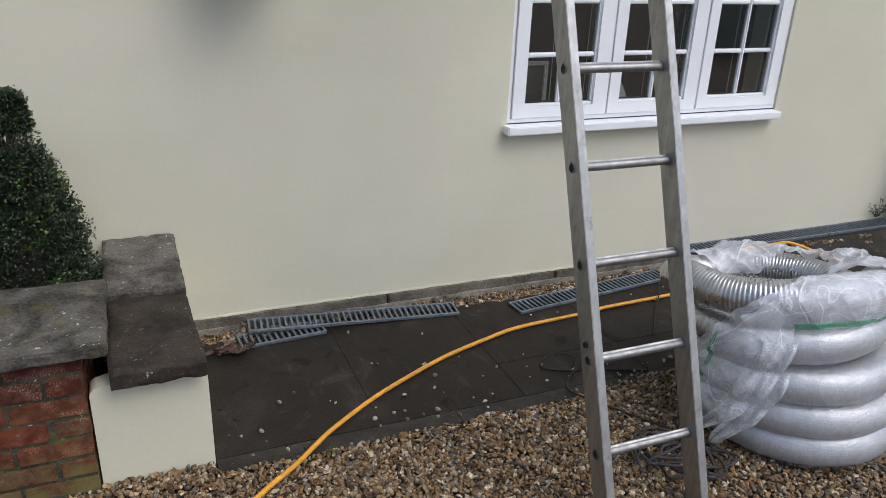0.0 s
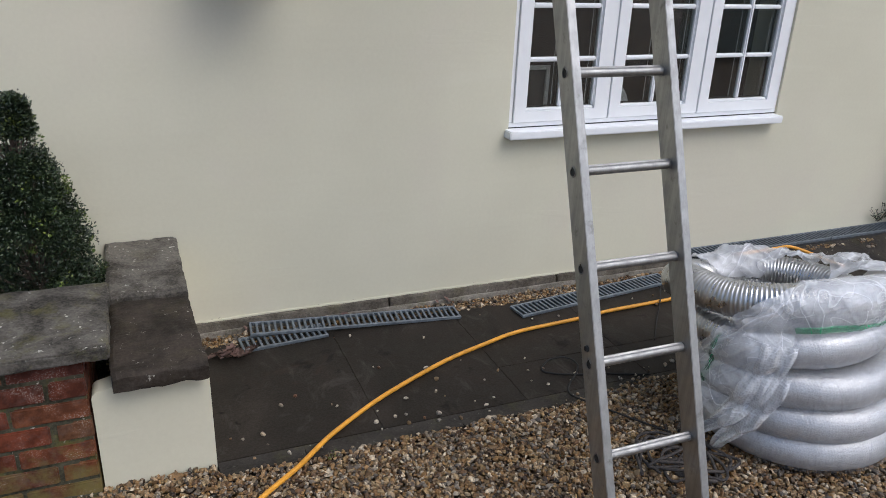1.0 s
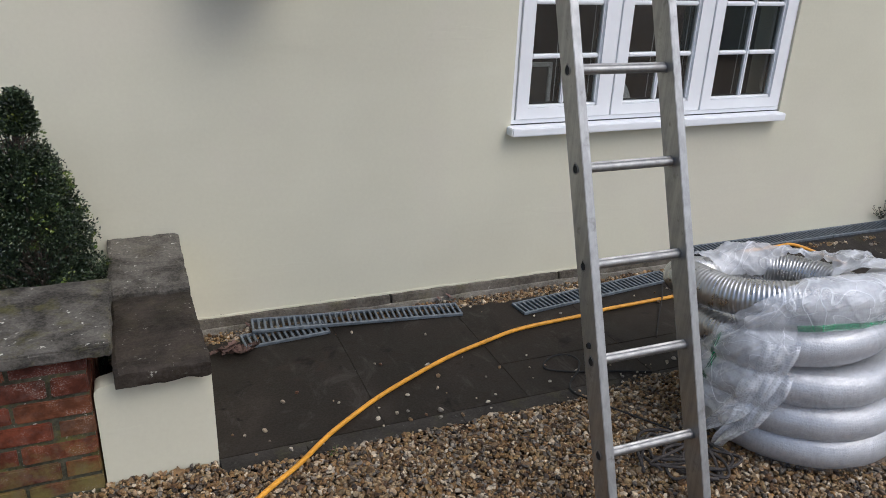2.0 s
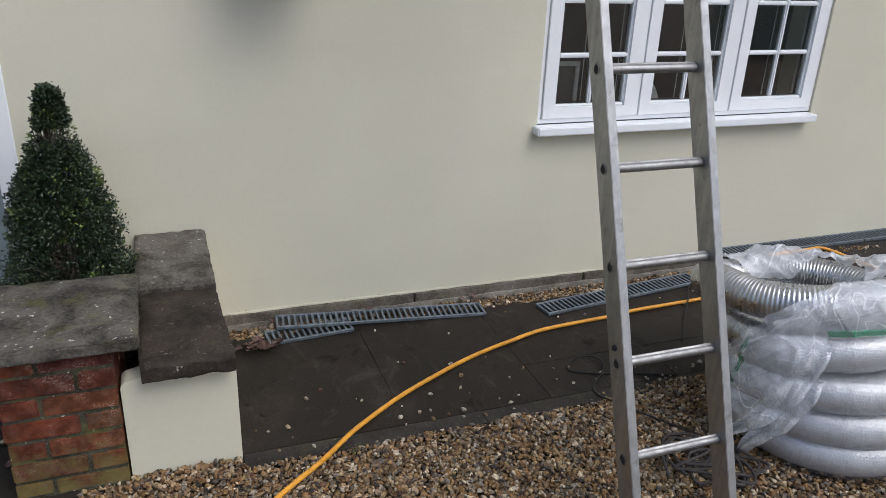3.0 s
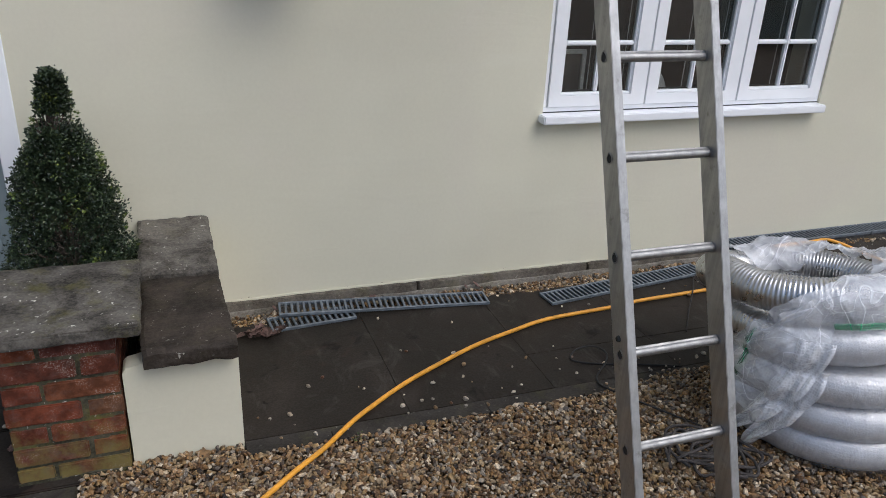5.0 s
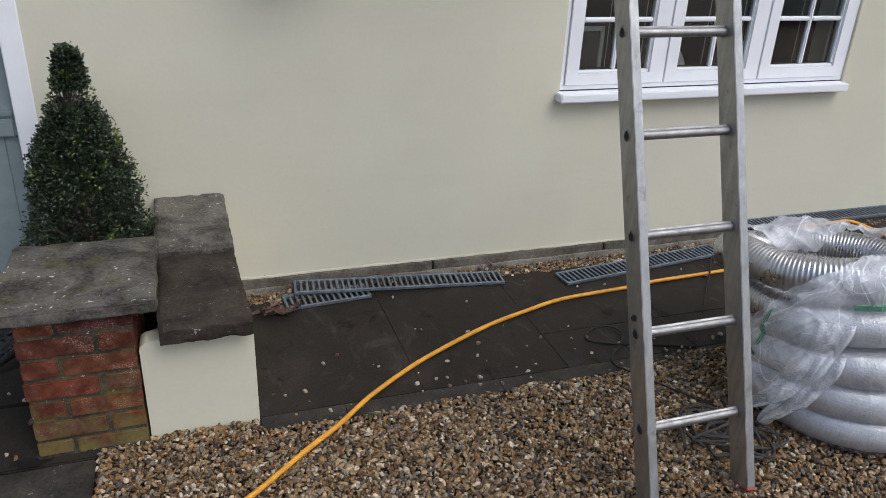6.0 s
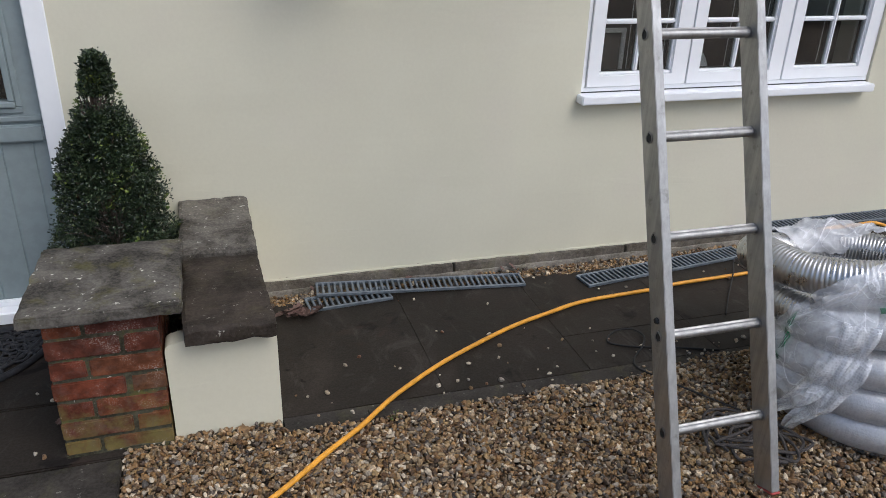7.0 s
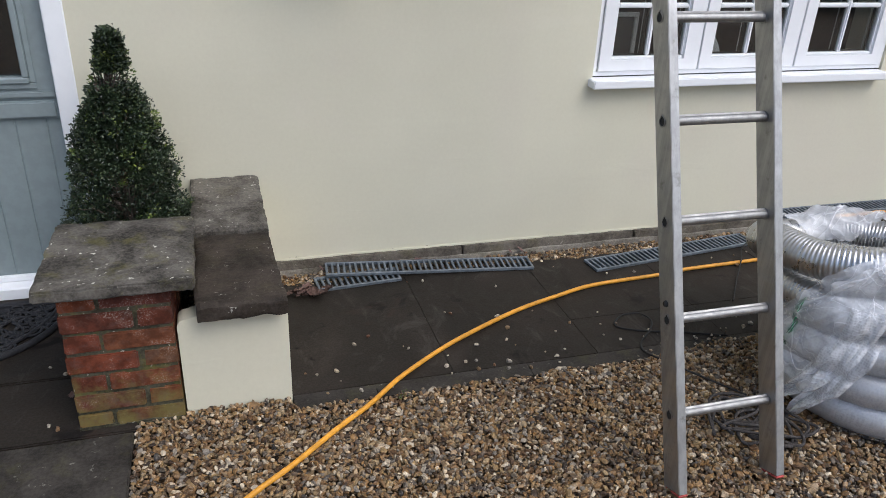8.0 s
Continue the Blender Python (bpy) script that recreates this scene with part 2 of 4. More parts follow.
def clear_glass():
    m, t, b = tree("window_glass")
    clr = t.nodes.new("ShaderNodeBsdfTransparent")
    clr.inputs["Color"].default_value = (0.80, 0.83, 0.82, 1)
    gl = t.nodes.new("ShaderNodeBsdfGlossy")
    gl.inputs["Roughness"].default_value = 0.02
    lw = t.nodes.new("ShaderNodeLayerWeight")
    gloss = ramp(t, lw.outputs["Facing"], [(0.0, (0.08,) * 3), (0.3, (0.13,) * 3), (0.6, (0.27,) * 3), (1.0, (1, 1, 1))])
    mix = t.nodes.new("ShaderNodeMixShader")
    t.links.new(gloss, mix.inputs[0])
    t.links.new(clr.outputs[0], mix.inputs[1])
    t.links.new(gl.outputs[0], mix.inputs[2])
    t.links.new(mix.outputs[0], t.nodes["Material Output"].inputs["Surface"])
    return m


M_RENDER = render_paint()
M_RENDER_CLEAN = render_paint("cream_render_clean", -0.2)
M_PLINTH = stone("plinth_concrete", (0.078, 0.066, 0.052), (0.200, 0.176, 0.143), 0.35, 0.2)
M_LEDGE = stone("pale_mortar", (0.13, 0.115, 0.092), (0.34, 0.31, 0.26), 0.3, 0.2)
M_SLAB = paving_stone()
M_EDGE = stone("edging_stone", (0.022, 0.019, 0.016), (0.058, 0.051, 0.043), 0.25, 0.15, 0.85)
M_FLAG = stone("grey_flagstone", (0.025, 0.0215, 0.0175), (0.066, 0.058, 0.048), 0.2, 0.15)
M_COPE = stone("coping_stone", (0.044, 0.038, 0.031), (0.180, 0.163, 0.136), 0.7, 0.12)
M_COPE_BROWN = stone("brown_coping_stone", (0.022, 0.017, 0.0125), (0.063, 0.050, 0.039), 0.45, 0.06)
M_CAP = stone("cap_stone", (0.034, 0.030, 0.025), (0.165, 0.150, 0.127), 1.0, 0.4)
M_MORTAR = stone("mossy_mortar", (0.030, 0.028, 0.017), (0.105, 0.098, 0.064), 1.0, 0.8)
M_BRICK = brick_clay()
M_PEB, M_PEBOB, M_GROUND = pebble_stone(), pebble_stone("object"), gravel_ground()
M_PVC = plain("white_pvc", (0.90, 0.905, 0.91), 0.26, 0, 0.015, 8)
M_DOOR = plain("grey_door_paint", (0.250, 0.294, 0.297), 0.4, 0, 0.05, 20, 0.05)
M_GLASS = clear_glass()
M_SPACER = plain("black_spacer", (0.03, 0.03, 0.03), 0.5)
# The dimness indoors is put into this dark plaster colour.
M_ROOM = plain("room_plaster_shaded", (0.10, 0.090, 0.085), 0.9, 0, 0.2, 2)
M_CARD = plain("pale_card", (0.68, 0.66, 0.65), 0.7)
M_STILE = aluminium("ladder_aluminium", (0.47, 0.468, 0.46), 0.52, 0.6, 0.55)
M_RUNG = aluminium("rung_aluminium", (0.40, 0.395, 0.385), 0.54, 0.5)
M_DARK = plain("hollow_dark", (0.02, 0.02, 0.02), 0.8)
M_RED = plain("red_rubber", (0.45, 0.07, 0.06), 0.6)
M_DUCT = aluminium("duct_foil", (0.63, 0.625, 0.62), 0.36, 0.2)
M_SLEEVE = film("bubble_sleeve", 0.34, 0.45, (0.66, 0.665, 0.685), wrinkle=0.20, foil=0.45)
M_TIGHT = film("tight_film", 0.90, 0.0, (0.80, 0.81, 0.83), wrinkle=0.30)
M_FLAP = film("bunched_polythene", 0.56, 0.8, (0.90, 0.91, 0.93), wrinkle=0.6)
M_SHEET = film("loose_polythene", 0.60, 0.25, (0.90, 0.91, 0.93), wrinkle=0.85)
M_DRAPE = film("draped_polythene", 0.50, 0.15, (0.88, 0.89, 0.91), wrinkle=0.7)
M_SOIL = stone("damp_soil", (0.012, 0.010, 0.008), (0.050, 0.042, 0.034), 0.3, 0.1)
M_GREEN = film("green_tape", 0.42, 0.0, (0.02, 0.36, 0.15))
M_GRATE = plain("grey_plastic_grate", (0.125, 0.147, 0.166), 0.45, 0, 0.2, 40, 0.15)
M_TROUGH = plain("dark_plastic_channel", (0.035, 0.037, 0.04), 0.5, 0, 0.2, 30)
M_HOSE = plain("yellow_hose_rubber", (0.72, 0.33, 0.03), 0.42, 0, 0.10, 25)
M_ROPE = plain("grey_rope", (0.062, 0.054, 0.050), 0.9, 0, 0.35, 260, 0.8, 0.004)
M_CABLE = plain("dark_cable", (0.018, 0.017, 0.016), 0.8)
M_MAT = plain("black_rubber", (0.016, 0.016, 0.019), 0.78, 0, 0.35, 90, 0.3)
M_BARK = plain("twig_bark", (0.17, 0.125, 0.098), 0.9, 0, 0.35, 90, 0.5)
M_LEAF = leaf_green("box_leaf", [(0.0, (0.012, 0.020, 0.010)), (0.5, (0.025, 0.042, 0.018)), (0.80, (0.046, 0.068, 0.030)), (0.94, (0.075, 0.100, 0.044)), (1.0, (0.110, 0.132, 0.042))], 0.38)
M_TIP = leaf_green("fresh_leaf", [(0.0, (0.07, 0.12, 0.025)), (1.0, (0.17, 0.21, 0.035))])
M_DRY = leaf_green("dry_leaf", [(0.0, (0.085, 0.048, 0.036)), (0.6, (0.17, 0.10, 0.082)), (1.0, (0.25, 0.165, 0.135))], 0.75)


# ---- building helpers ----
def world_of(ob):
    m = ob.matrix_basis.copy()
    if ob.parent:
        m = world_of(ob.parent) @ ob.matrix_parent_inverse @ m
    return m


def mesh_of(bm, name, material, smooth=False):
    me = bpy.data.meshes.new(name)
    bm.to_mesh(me)
    bm.free()
    me.materials.append(material)
    if smooth:
        me.polygons.foreach_set("use_smooth", [True] * len(me.polygons))
    return me


def hang(ob, parent):
    ob.parent = parent
    ob.matrix_parent_inverse = world_of(parent).inverted()
    return ob


def part(name, bm, material, parent=None, label="", smooth=False):
    """One mesh object, made in world coordinates, under a thing or a part."""
    ob = new(name, bm if isinstance(bm, bpy.types.Mesh) else mesh_of(bm, name, material, smooth))
    if parent:
        hang(ob, parent)
    return tagged(ob, label)


def thing(name, at, label, category, group="", kind=""):
    ob = new(name)
    ob.empty_display_size = 0.1
    ob.matrix_basis = Matrix.Translation(at)
    return tagged(ob, label, category, group, kind)


def box(x0, x1, y0, y1, z0, z1, bevel=0.0, bm=None, segs=1):
    bm = bm or bmesh.new()
    m = Matrix.LocRotScale(((x0 + x1) / 2, (y0 + y1) / 2, (z0 + z1) / 2), None, (x1 - x0, y1 - y0, z1 - z0))
    made = bmesh.ops.create_cube(bm, size=1, matrix=m)["verts"]
    if bevel:
        edges = {e for v in made for e in v.link_edges}
        bmesh.ops.bevel(bm, geom=list(edges), offset=bevel, segments=segs, affect="EDGES")
    return bm


def worn(x0, x1, y0, y1, z0, z1, cuts, amp, rough=6.0, seed=0, bevel=0.008):
    """A block with rounded, chipped and uneven faces."""
    bm = box(x0, x1, y0, y1, z0, z1, bevel, segs=2)
    n = (max(2, int((x1 - x0) * cuts)), max(2, int((y1 - y0) * cuts)), max(1, int((z1 - z0) * cuts)))
    for axis, (a, b, k) in enumerate(((x0, x1, n[0]), (y0, y1, n[1]), (z0, z1, n[2]))):
        for i in range(1, k):
            co, no = [0, 0, 0], [0, 0, 0]
            co[axis], no[axis] = a + (b - a) * i / k, 1
            bmesh.ops.bisect_plane(bm, geom=bm.verts[:] + bm.edges[:] + bm.faces[:], plane_co=co, plane_no=no)
    for v in bm.verts:
        p = v.co * rough + Vector((seed * 7.3, seed * 3.1, seed))
        v.co += amp * noise.noise_vector(p) + 0.5 * amp * noise.noise_vector(p * 4)
    return bm


def chipped(bm, amp):
    """Spalls the arrises of a worn block: edges are knocked back unevenly, faces pitted."""
    bm.normal_update()
    moved = []
    for v in bm.verts:
        corner = 1 - min(1.0, max(abs(v.normal.x), abs(v.normal.y), abs(v.normal.z)) ** 2)
        k = max(0.0, noise.noise(v.co * 22) + 0.25) + 0.6 * max(0.0, noise.noise(v.co * 55))
        moved.append(v.normal * (-amp * k * min(1.0, 0.16 + 2.2 * corner)))
    for v, d in zip(bm.verts, moved):
        v.co += d
    return bm


def sweep(points, radii, segs=10, closed_ends=True, bm=None):
    """A tube along points; radii is one number or one for each point."""
    pts = np.array(points, float)
    n = len(pts)
    r = np.full(n, radii) if np.isscalar(radii) else np.array(radii)
    tang = np.gradient(pts, axis=0)
    tang /= np.linalg.norm(tang, axis=1)[:, None] + 1e-12
    side = np.cross(tang[0], (0.13, 0.21, 0.97))
    verts = []
    ang = np.arange(segs) * 2 * np.pi / segs
    for i in range(n):
        side = side - tang[i] * side.dot(tang[i])
        side /= np.linalg.norm(side)
        up = np.cross(tang[i], side)
        verts.append(pts[i] + r[i] * (np.cos(ang)[:, None] * side + np.sin(ang)[:, None] * up))
    bm = bm or bmesh.new()
    rows = [[bm.verts.new(p) for p in ring] for ring in verts]
    for a, b in zip(rows, rows[1:]):
        for k in range(segs):
            bm.faces.new((a[k], a[(k + 1) % segs], b[(k + 1) % segs], b[k]))
    if closed_ends:
        bm.faces.new(rows[0][::-1]), bm.faces.new(rows[-1])
    return bm


def curve_through(points, step):
    """A smooth line through points, sampled about every step metres."""
    p = np.array(points, float)
    p = np.vstack([2 * p[0] - p[1], p, 2 * p[-1] - p[-2]])
    out = []
    for a, b, c, d in zip(p, p[1:], p[2:], p[3:]):
        k = max(2, int(np.linalg.norm(c - b) / step))
        for u in np.arange(k) / k:
            out.append(0.5 * (2 * b + (c - a) * u + (2 * a - 5 * b + 4 * c - d) * u * u + (3 * b - a - 3 * c + d) * u ** 3))
    return np.array(out + [p[-2]])


def sheet(fn, nu, nv):
    """A grid of points fn(u, v), u and v from 0 to 1; where fn gives None there is a hole."""
    bm = bmesh.new()
    grid = []
    for i in range(nu + 1):
        row = []
        for j in range(nv + 1):
            p = fn(i / nu, j / nv)
            row.append(None if p is None else bm.verts.new(p))
        grid.append(row)
    for i in range(nu):
        for j in range(nv):
            q = (grid[i][j], grid[i + 1][j], grid[i + 1][j + 1], grid[i][j + 1])
            if all(q):
                bm.faces.new(q)
    for v in [v for v in bm.verts if not v.link_faces]:
        bm.verts.remove(v)
    return bm


# ---- ground, house wall and plinth ----
def setting(name, bm, material, label, category):
    return tagged(part(name, bm, material), label, category, kind="structure")


bm = bmesh.new()
bmesh.ops.create_grid(bm, x_segments=40, y_segments=40, size=150, matrix=Matrix.Translation((0, 0, -0.03)))
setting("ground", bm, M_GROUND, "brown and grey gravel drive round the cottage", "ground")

DOOR_L, DOOR_R, DOOR_TOP = -2.62, -1.655, 2.12
WIN_L, WIN_R, WIN_B, WIN_T = 0.585, 2.282, 0.866, 1.98
bm = bmesh.new()
for x0, x1, z0, z1 in ((-6, DOOR_L, 0.058, 5.4), (DOOR_L, DOOR_R, DOOR_TOP, 5.4), (DOOR_R, WIN_L, 0.058, 5.4), (WIN_L, WIN_R, 0.058, WIN_B),
                       (WIN_L, WIN_R, WIN_T, 5.4), (WIN_R, 7.0, 0.058, 5.4)):
    box(x0, x1, 0, 0.28, z0, z1, 0, bm)
setting("wall_front", bm, M_RENDER, "cream painted rendered cottage wall with dirt along its foot", "wall")
bm = bmesh.new()
for x0, x1, y0, y1 in ((-6, -5.72, 0.28, 6), (6.72, 7.0, 0.28, 6), (-5.72, 6.72, 5.72, 6)):
    box(x0, x1, y0, y1, 0, 5.4, 0, bm)
setting("wall_back", bm, M_RENDER, "cream rendered outer walls of the cottage", "wall")
bm = box(-6.2, 7.2, -0.2, 6.2, 5.4, 5.55)
setting("roof", bm, plain("roof_tile_dull", (0.16, 0.09, 0.07), 0.9), "dull brown roof slab of the cottage", "roof")
setting("wall_return", box(3.42, 3.7, -0.16, -0.002, 0, 2.6, 0.01), M_RENDER, "narrow cream rendered pilaster on the wall", "wall")

# Unseen wall, added to give the window panes something pale to reflect.
bm = worn(8.2, 15.0, -8.2, -7.9, -0.05, 1.25, 6, 0.02, 1, 31, 0.02)
setting("wall_boundary", bm, M_RENDER_CLEAN, "low pale wall added across the drive for the panes to reflect", "wall")

# plinth of concrete blocks with a thin mortar ledge in front
plinth = thing("plinth", (0, 0, 0), "stained concrete plinth course under the render", "plinth", kind="structure")
edges = [-0.957, -0.02, 0.93, 1.775]
for k, (a, b) in enumerate(zip(edges, edges[1:])):
    part("block", worn(a + 0.003, b - 0.003, -0.026, 0.06, -0.02, 0.056, 22, 0.005, 9, k, 0.004), M_PLINTH, plinth)
for a, b in ((-5.9, DOOR_L), (DOOR_R, 6.9)):
    part("backing", box(a, b, 0.004, 0.27, -0.02, 0.057), M_MORTAR, plinth)
part("ledge", worn(-0.957, 1.775, -0.044, -0.027, -0.02, 0.017, 16, 0.005, 9, 3, 0.003), M_LEDGE, plinth, "pale mortar fillet")

lip = worn(-0.957, 1.80, -0.0075, -0.001, 0.0535, 0.068, 30, 0.0045, 16, 8, 0.003)
setting("trim_wall_foot", lip, M_RENDER_CLEAN, "ragged lower lip of the cream render", "trim")

# paving: dark slabs along the wall, thin edging stones and the flags before the door
paving = thing("pavement", (0, -0.5, 0), "dark weathered paving slabs with loose stones on them", "paving", kind="structure")
xs = [-0.955, -0.352, 0.254, 0.857, 1.46, 2.06, 2.66, 3.26]
for k, (a, b) in enumerate(zip(xs, xs[1:])):
    s = random.uniform(-0.0015, 0.0015)
    cut = [-0.9645, -0.135 - 0.01 * (k % 2)] if b < 0.3 else [-0.9645, -0.702, -0.14]
    for c, d in zip(cut, cut[1:]):
        part("paving_slab", worn(a + 0.0012, b - 0.0012, c + 0.0012, d - 0.0012, -0.05, 0.0 + s, 10, 0.0010, 5, k, 0.0012), M_SLAB, paving)
part("bedding", box(-0.955, 3.26, -0.99, -0.14, -0.055, -0.0026), M_EDGE, paving, "dusty sand filling the joints")
xs = [-0.955, -0.656, -0.056, 0.545, 1.146, 1.747, 2.348, 2.949]
for k, (a, b) in enumerate(zip(xs, xs[1:])):
    part("edging_stone", worn(a + 0.001, b - 0.001, -1.045, -0.9648, -0.05, 0.0, 16, 0.0014, 8, k + 9, 0.0012), M_EDGE, paving)
flags = [(-3.2, -2.26, -0.668, -0.02), (-2.252, -1.32, -0.668, -0.02), (-3.2, -2.40, -1.034, -0.676), (-2.392, -1.47, -1.034, -0.676),
         (-3.2, -2.28, -2.0, -1.046), (-2.272, -1.478, -2.0, -1.046)]
for k, (x0, x1, y0, y1) in enumerate(flags):
    part("flagstone", worn(x0, x1, y0, y1, -0.06, 0.0 + 0.004 * (k > 3), 9, 0.003, 5, k + 20, 0.005), M_FLAG if k > 3 else M_SLAB, paving)


# ---- low wall, brick pier ----
def lean_block(x0b, x1b, y_back, x0f, x1f, y_front, zb, zf, thick, seed):
    """A worn coping stone between a back and a front edge that differ in place and height."""
    bm = box(0, 1, 0, 1, 0, 1)
    for axis, k in ((0, 20), (1, 36), (2, 4)):
        for i in range(1, k):
            co, no = [0, 0, 0], [0, 0, 0]
            co[axis], no[axis] = i / k, 1
            bmesh.ops.bisect_plane(bm, geom=bm.verts[:] + bm.edges[:] + bm.faces[:], plane_co=co, plane_no=no)
    for v in bm.verts:
        u, w, h = v.co
        x0, x1 = x0f + (x0b - x0f) * w, x1f + (x1b - x1f) * w
        z = zf + (zb - zf) * w
        # rounded upper edges
        edge = min(u, 1 - u) * abs(x1 - x0)
        front = min(w, 1 - w) * abs(y_back - y_front)
        drop = 0.0
        for dist in (edge, front):
            if h > 0.99 and dist < 0.02:
                drop += 0.007 * (1 - dist / 0.02) ** 2
        p = Vector((x0 + (x1 - x0) * u, y_front + (y_back - y_front) * w, z - thick * (1 - h) - drop))
        q = p * 9 + Vector((seed, seed * 2.1, 0))
        v.co = p + 0.004 * noise.noise_vector(q) + 0.004 * noise.noise_vector(q * 3.3)
    return bm


low_wall = thing("low_wall", (-1.13, -0.5, 0), "low cream rendered garden wall topped with dark coping stones", "garden wall")
bm = box(-1.236, -0.959, -0.962, -0.004, -0.06, 0.382, 0.004)
for v in bm.verts:
    if v.co.z > 0.2:
        v.co.z += 0.055 * (v.co.y + 0.972)
    v.co.x -= 0.032 * (v.co.y + 0.972)
outline = [(-1.3130, -0.06), (-0.957, -0.06), (-0.957, 0.394), (-1.238, 0.394), (-1.252, 0.372)]
outline += [(-1.285 - 0.028 * math.sin(radians(a)), 0.336 + 0.028 * math.cos(radians(a))) for a in range(0, 91, 15)]
ends = [[bm.verts.new((x, y, z)) for x, z in outline] for y in (-0.9735, -0.90)]
bm.faces.new(ends[0])
bm.faces.new(ends[1][::-1])
for k in range(len(outline)):
    n = (k + 1) % len(outline)
    bm.faces.new((ends[0][n], ends[0][k], ends[1][k], ends[1][n]))
part("body", bm, M_RENDER_CLEAN, low_wall, "cream painted render")
part("coping_stone", chipped(lean_block(-1.263, -0.984, -0.003, -1.258, -0.978, -0.515, 0.494, 0.468, 0.05, 1), 0.007), M_COPE, low_wall)
part("coping_stone", chipped(lean_block(-1.258, -0.980, -0.518, -1.247, -0.959, -1.036, 0.455, 0.440, 0.060, 5), 0.009), M_COPE_BROWN, low_wall, "darker brown coping stone")

PIER_L, PIER_R, PIER_F, COURSE = -1.652, -1.314, -0.992, 0.0755
pier = thing("brick_pier", (-1.48, -0.8, 0), "short red brick pier, mossy at its foot, under a stone cap", "pier")
part("mortar", box(PIER_L + 0.004, PIER_R - 0.009, PIER_F + 0.0065, PIER_F + 0.436, -0.06, 0.494, 0.002), M_MORTAR, pier)
brick_full = mesh_of(worn(-0.1075, 0.1075, -0.051, 0.051, -0.0325, 0.0325, 14, 0.002, 20, 2, 0.005), "brick", M_BRICK)
brick_half = mesh_of(worn(-0.053, 0.053, -0.051, 0.051, -0.0325, 0.0325, 14, 0.002, 20, 6, 0.005), "brick_bat", M_BRICK)
for c in range(7):
    z = 0.020 + COURSE * c
    for r in range(4):
        y = PIER_F + 0.051 + 0.1105 * r
        long_left = (c + r) % 2 == 1
        for me, w, off in ((brick_full, 0.215, 0 if long_left else 0.118), (brick_half, 0.106, 0.228 if long_left else 0.002)):
            ob = part("brick", me, None, pier)
            ob.matrix_basis = pose(PIER_L + off + w / 2 + random.uniform(-0.002, 0.002), y + random.uniform(-0.002, 0.002), z, 0, 0, random.choice((0, 180)) + random.uniform(-0.6, 0.6))
part("footing", worn(PIER_L - 0.004, PIER_R - 0.006, PIER_F - 0.010, PIER_F + 0.43, -0.06, 0.004, 30, 0.007, 12, 2, 0.005), M_MORTAR, pier, "mossy mortar footing")
part("cap_stone", chipped(worn(-1.708, -1.240, -1.030, -0.520, 0.498, 0.541, 44, 0.0045, 7, 4, 0.006), 0.007), M_CAP, pier, "grey stone cap with white lichen and moss")


# ---- door ----
door = thing("door_1", (-2.13, 0.05, 0.06), "closed sage-grey cottage door with a small pane and white frame", "door", kind="structure")
LEAF_R, LEAF_L = -1.728, -2.54
bm = bmesh.new()
for x0, x1 in ((-1.645 - 0.077, -1.645), (LEAF_L - 0.08, LEAF_L - 0.004)):
    box(x0, x1, 0.004 - 0.012, 0.10, 0.0, DOOR_TOP, 0.004, bm)
box(LEAF_L - 0.08, -1.645, -0.008, 0.10, 2.04, DOOR_TOP + 0.01, 0.004, bm)
frame_part = part("door_frame", bm, M_PVC, door, "white frame")
part("threshold", box(LEAF_L - 0.004, LEAF_R + 0.006, -0.03, 0.11, -0.01, 0.052, 0.006), M_PVC, door, "white threshold")
part("weather_strip", box(LEAF_L - 0.003, LEAF_R + 0.004, 0.030, 0.049, 0.0525, 0.082, 0.005, segs=2), M_PVC, door, "pale drip strip at the door foot")
bm = bmesh.new()
G_L, G_R, G_B, G_T = -2.43, -1.836, 0.925, 1.90
for x0, x1, z0, z1 in ((LEAF_L, LEAF_R, 0.764, G_B), (LEAF_L, G_L, G_B, G_T), (G_R, LEAF_R, G_B, G_T), (LEAF_L, LEAF_R, G_T, 2.035)):
    box(x0, x1, 0.05, 0.095, z0, z1, 0, bm)
leaf = part("door_leaf", bm, M_DOOR, door, "sage-grey boarded leaf")
x = LEAF_R
widths = [0.055, 0.115, 0.115, 0.115, 0.115, 0.115, 0.115, 0.067]
for w in widths:
    part("board", box(x - w + 0.0003, x - 0.0003, 0.05, 0.095, 0.056, 0.7635, 0.0028), M_DOOR, leaf)
    x -= w
part("weather_bar", box(LEAF_L + 0.002, LEAF_R - 0.004, 0.028, 0.052, 0.765, 0.835, 0.008, segs=2), M_DOOR, leaf)
part("weather_bar", box(LEAF_L + 0.002, LEAF_R - 0.002, 0.036, 0.052, 0.846, 0.872, 0.005, segs=2), M_DOOR, leaf)
bm = bmesh.new()
for k, (o, y0) in enumerate(((0.045, 0.040), (0.022, 0.030))):
    for x0, x1, z0, z1 in ((G_L - o, G_R + o, G_B - o, G_B - o + 0.024), (G_L - o, G_R + o, G_T + o - 0.024, G_T + o),
                           (G_L - o, G_L - o + 0.024, G_B - o + 0.0245, G_T + o - 0.0245), (G_R + o - 0.024, G_R + o, G_B - o + 0.0245, G_T + o - 0.0245)):
        box(x0, x1, y0, 0.0495, z0, z1, 0.004, bm)
part("moulding", bm, M_DOOR, leaf)
pane = part("pane", box(G_L - 0.004, G_R + 0.004, 0.066, 0.072, G_B - 0.004, G_T + 0.004), M_GLASS, leaf)
pane.visible_shadow = False
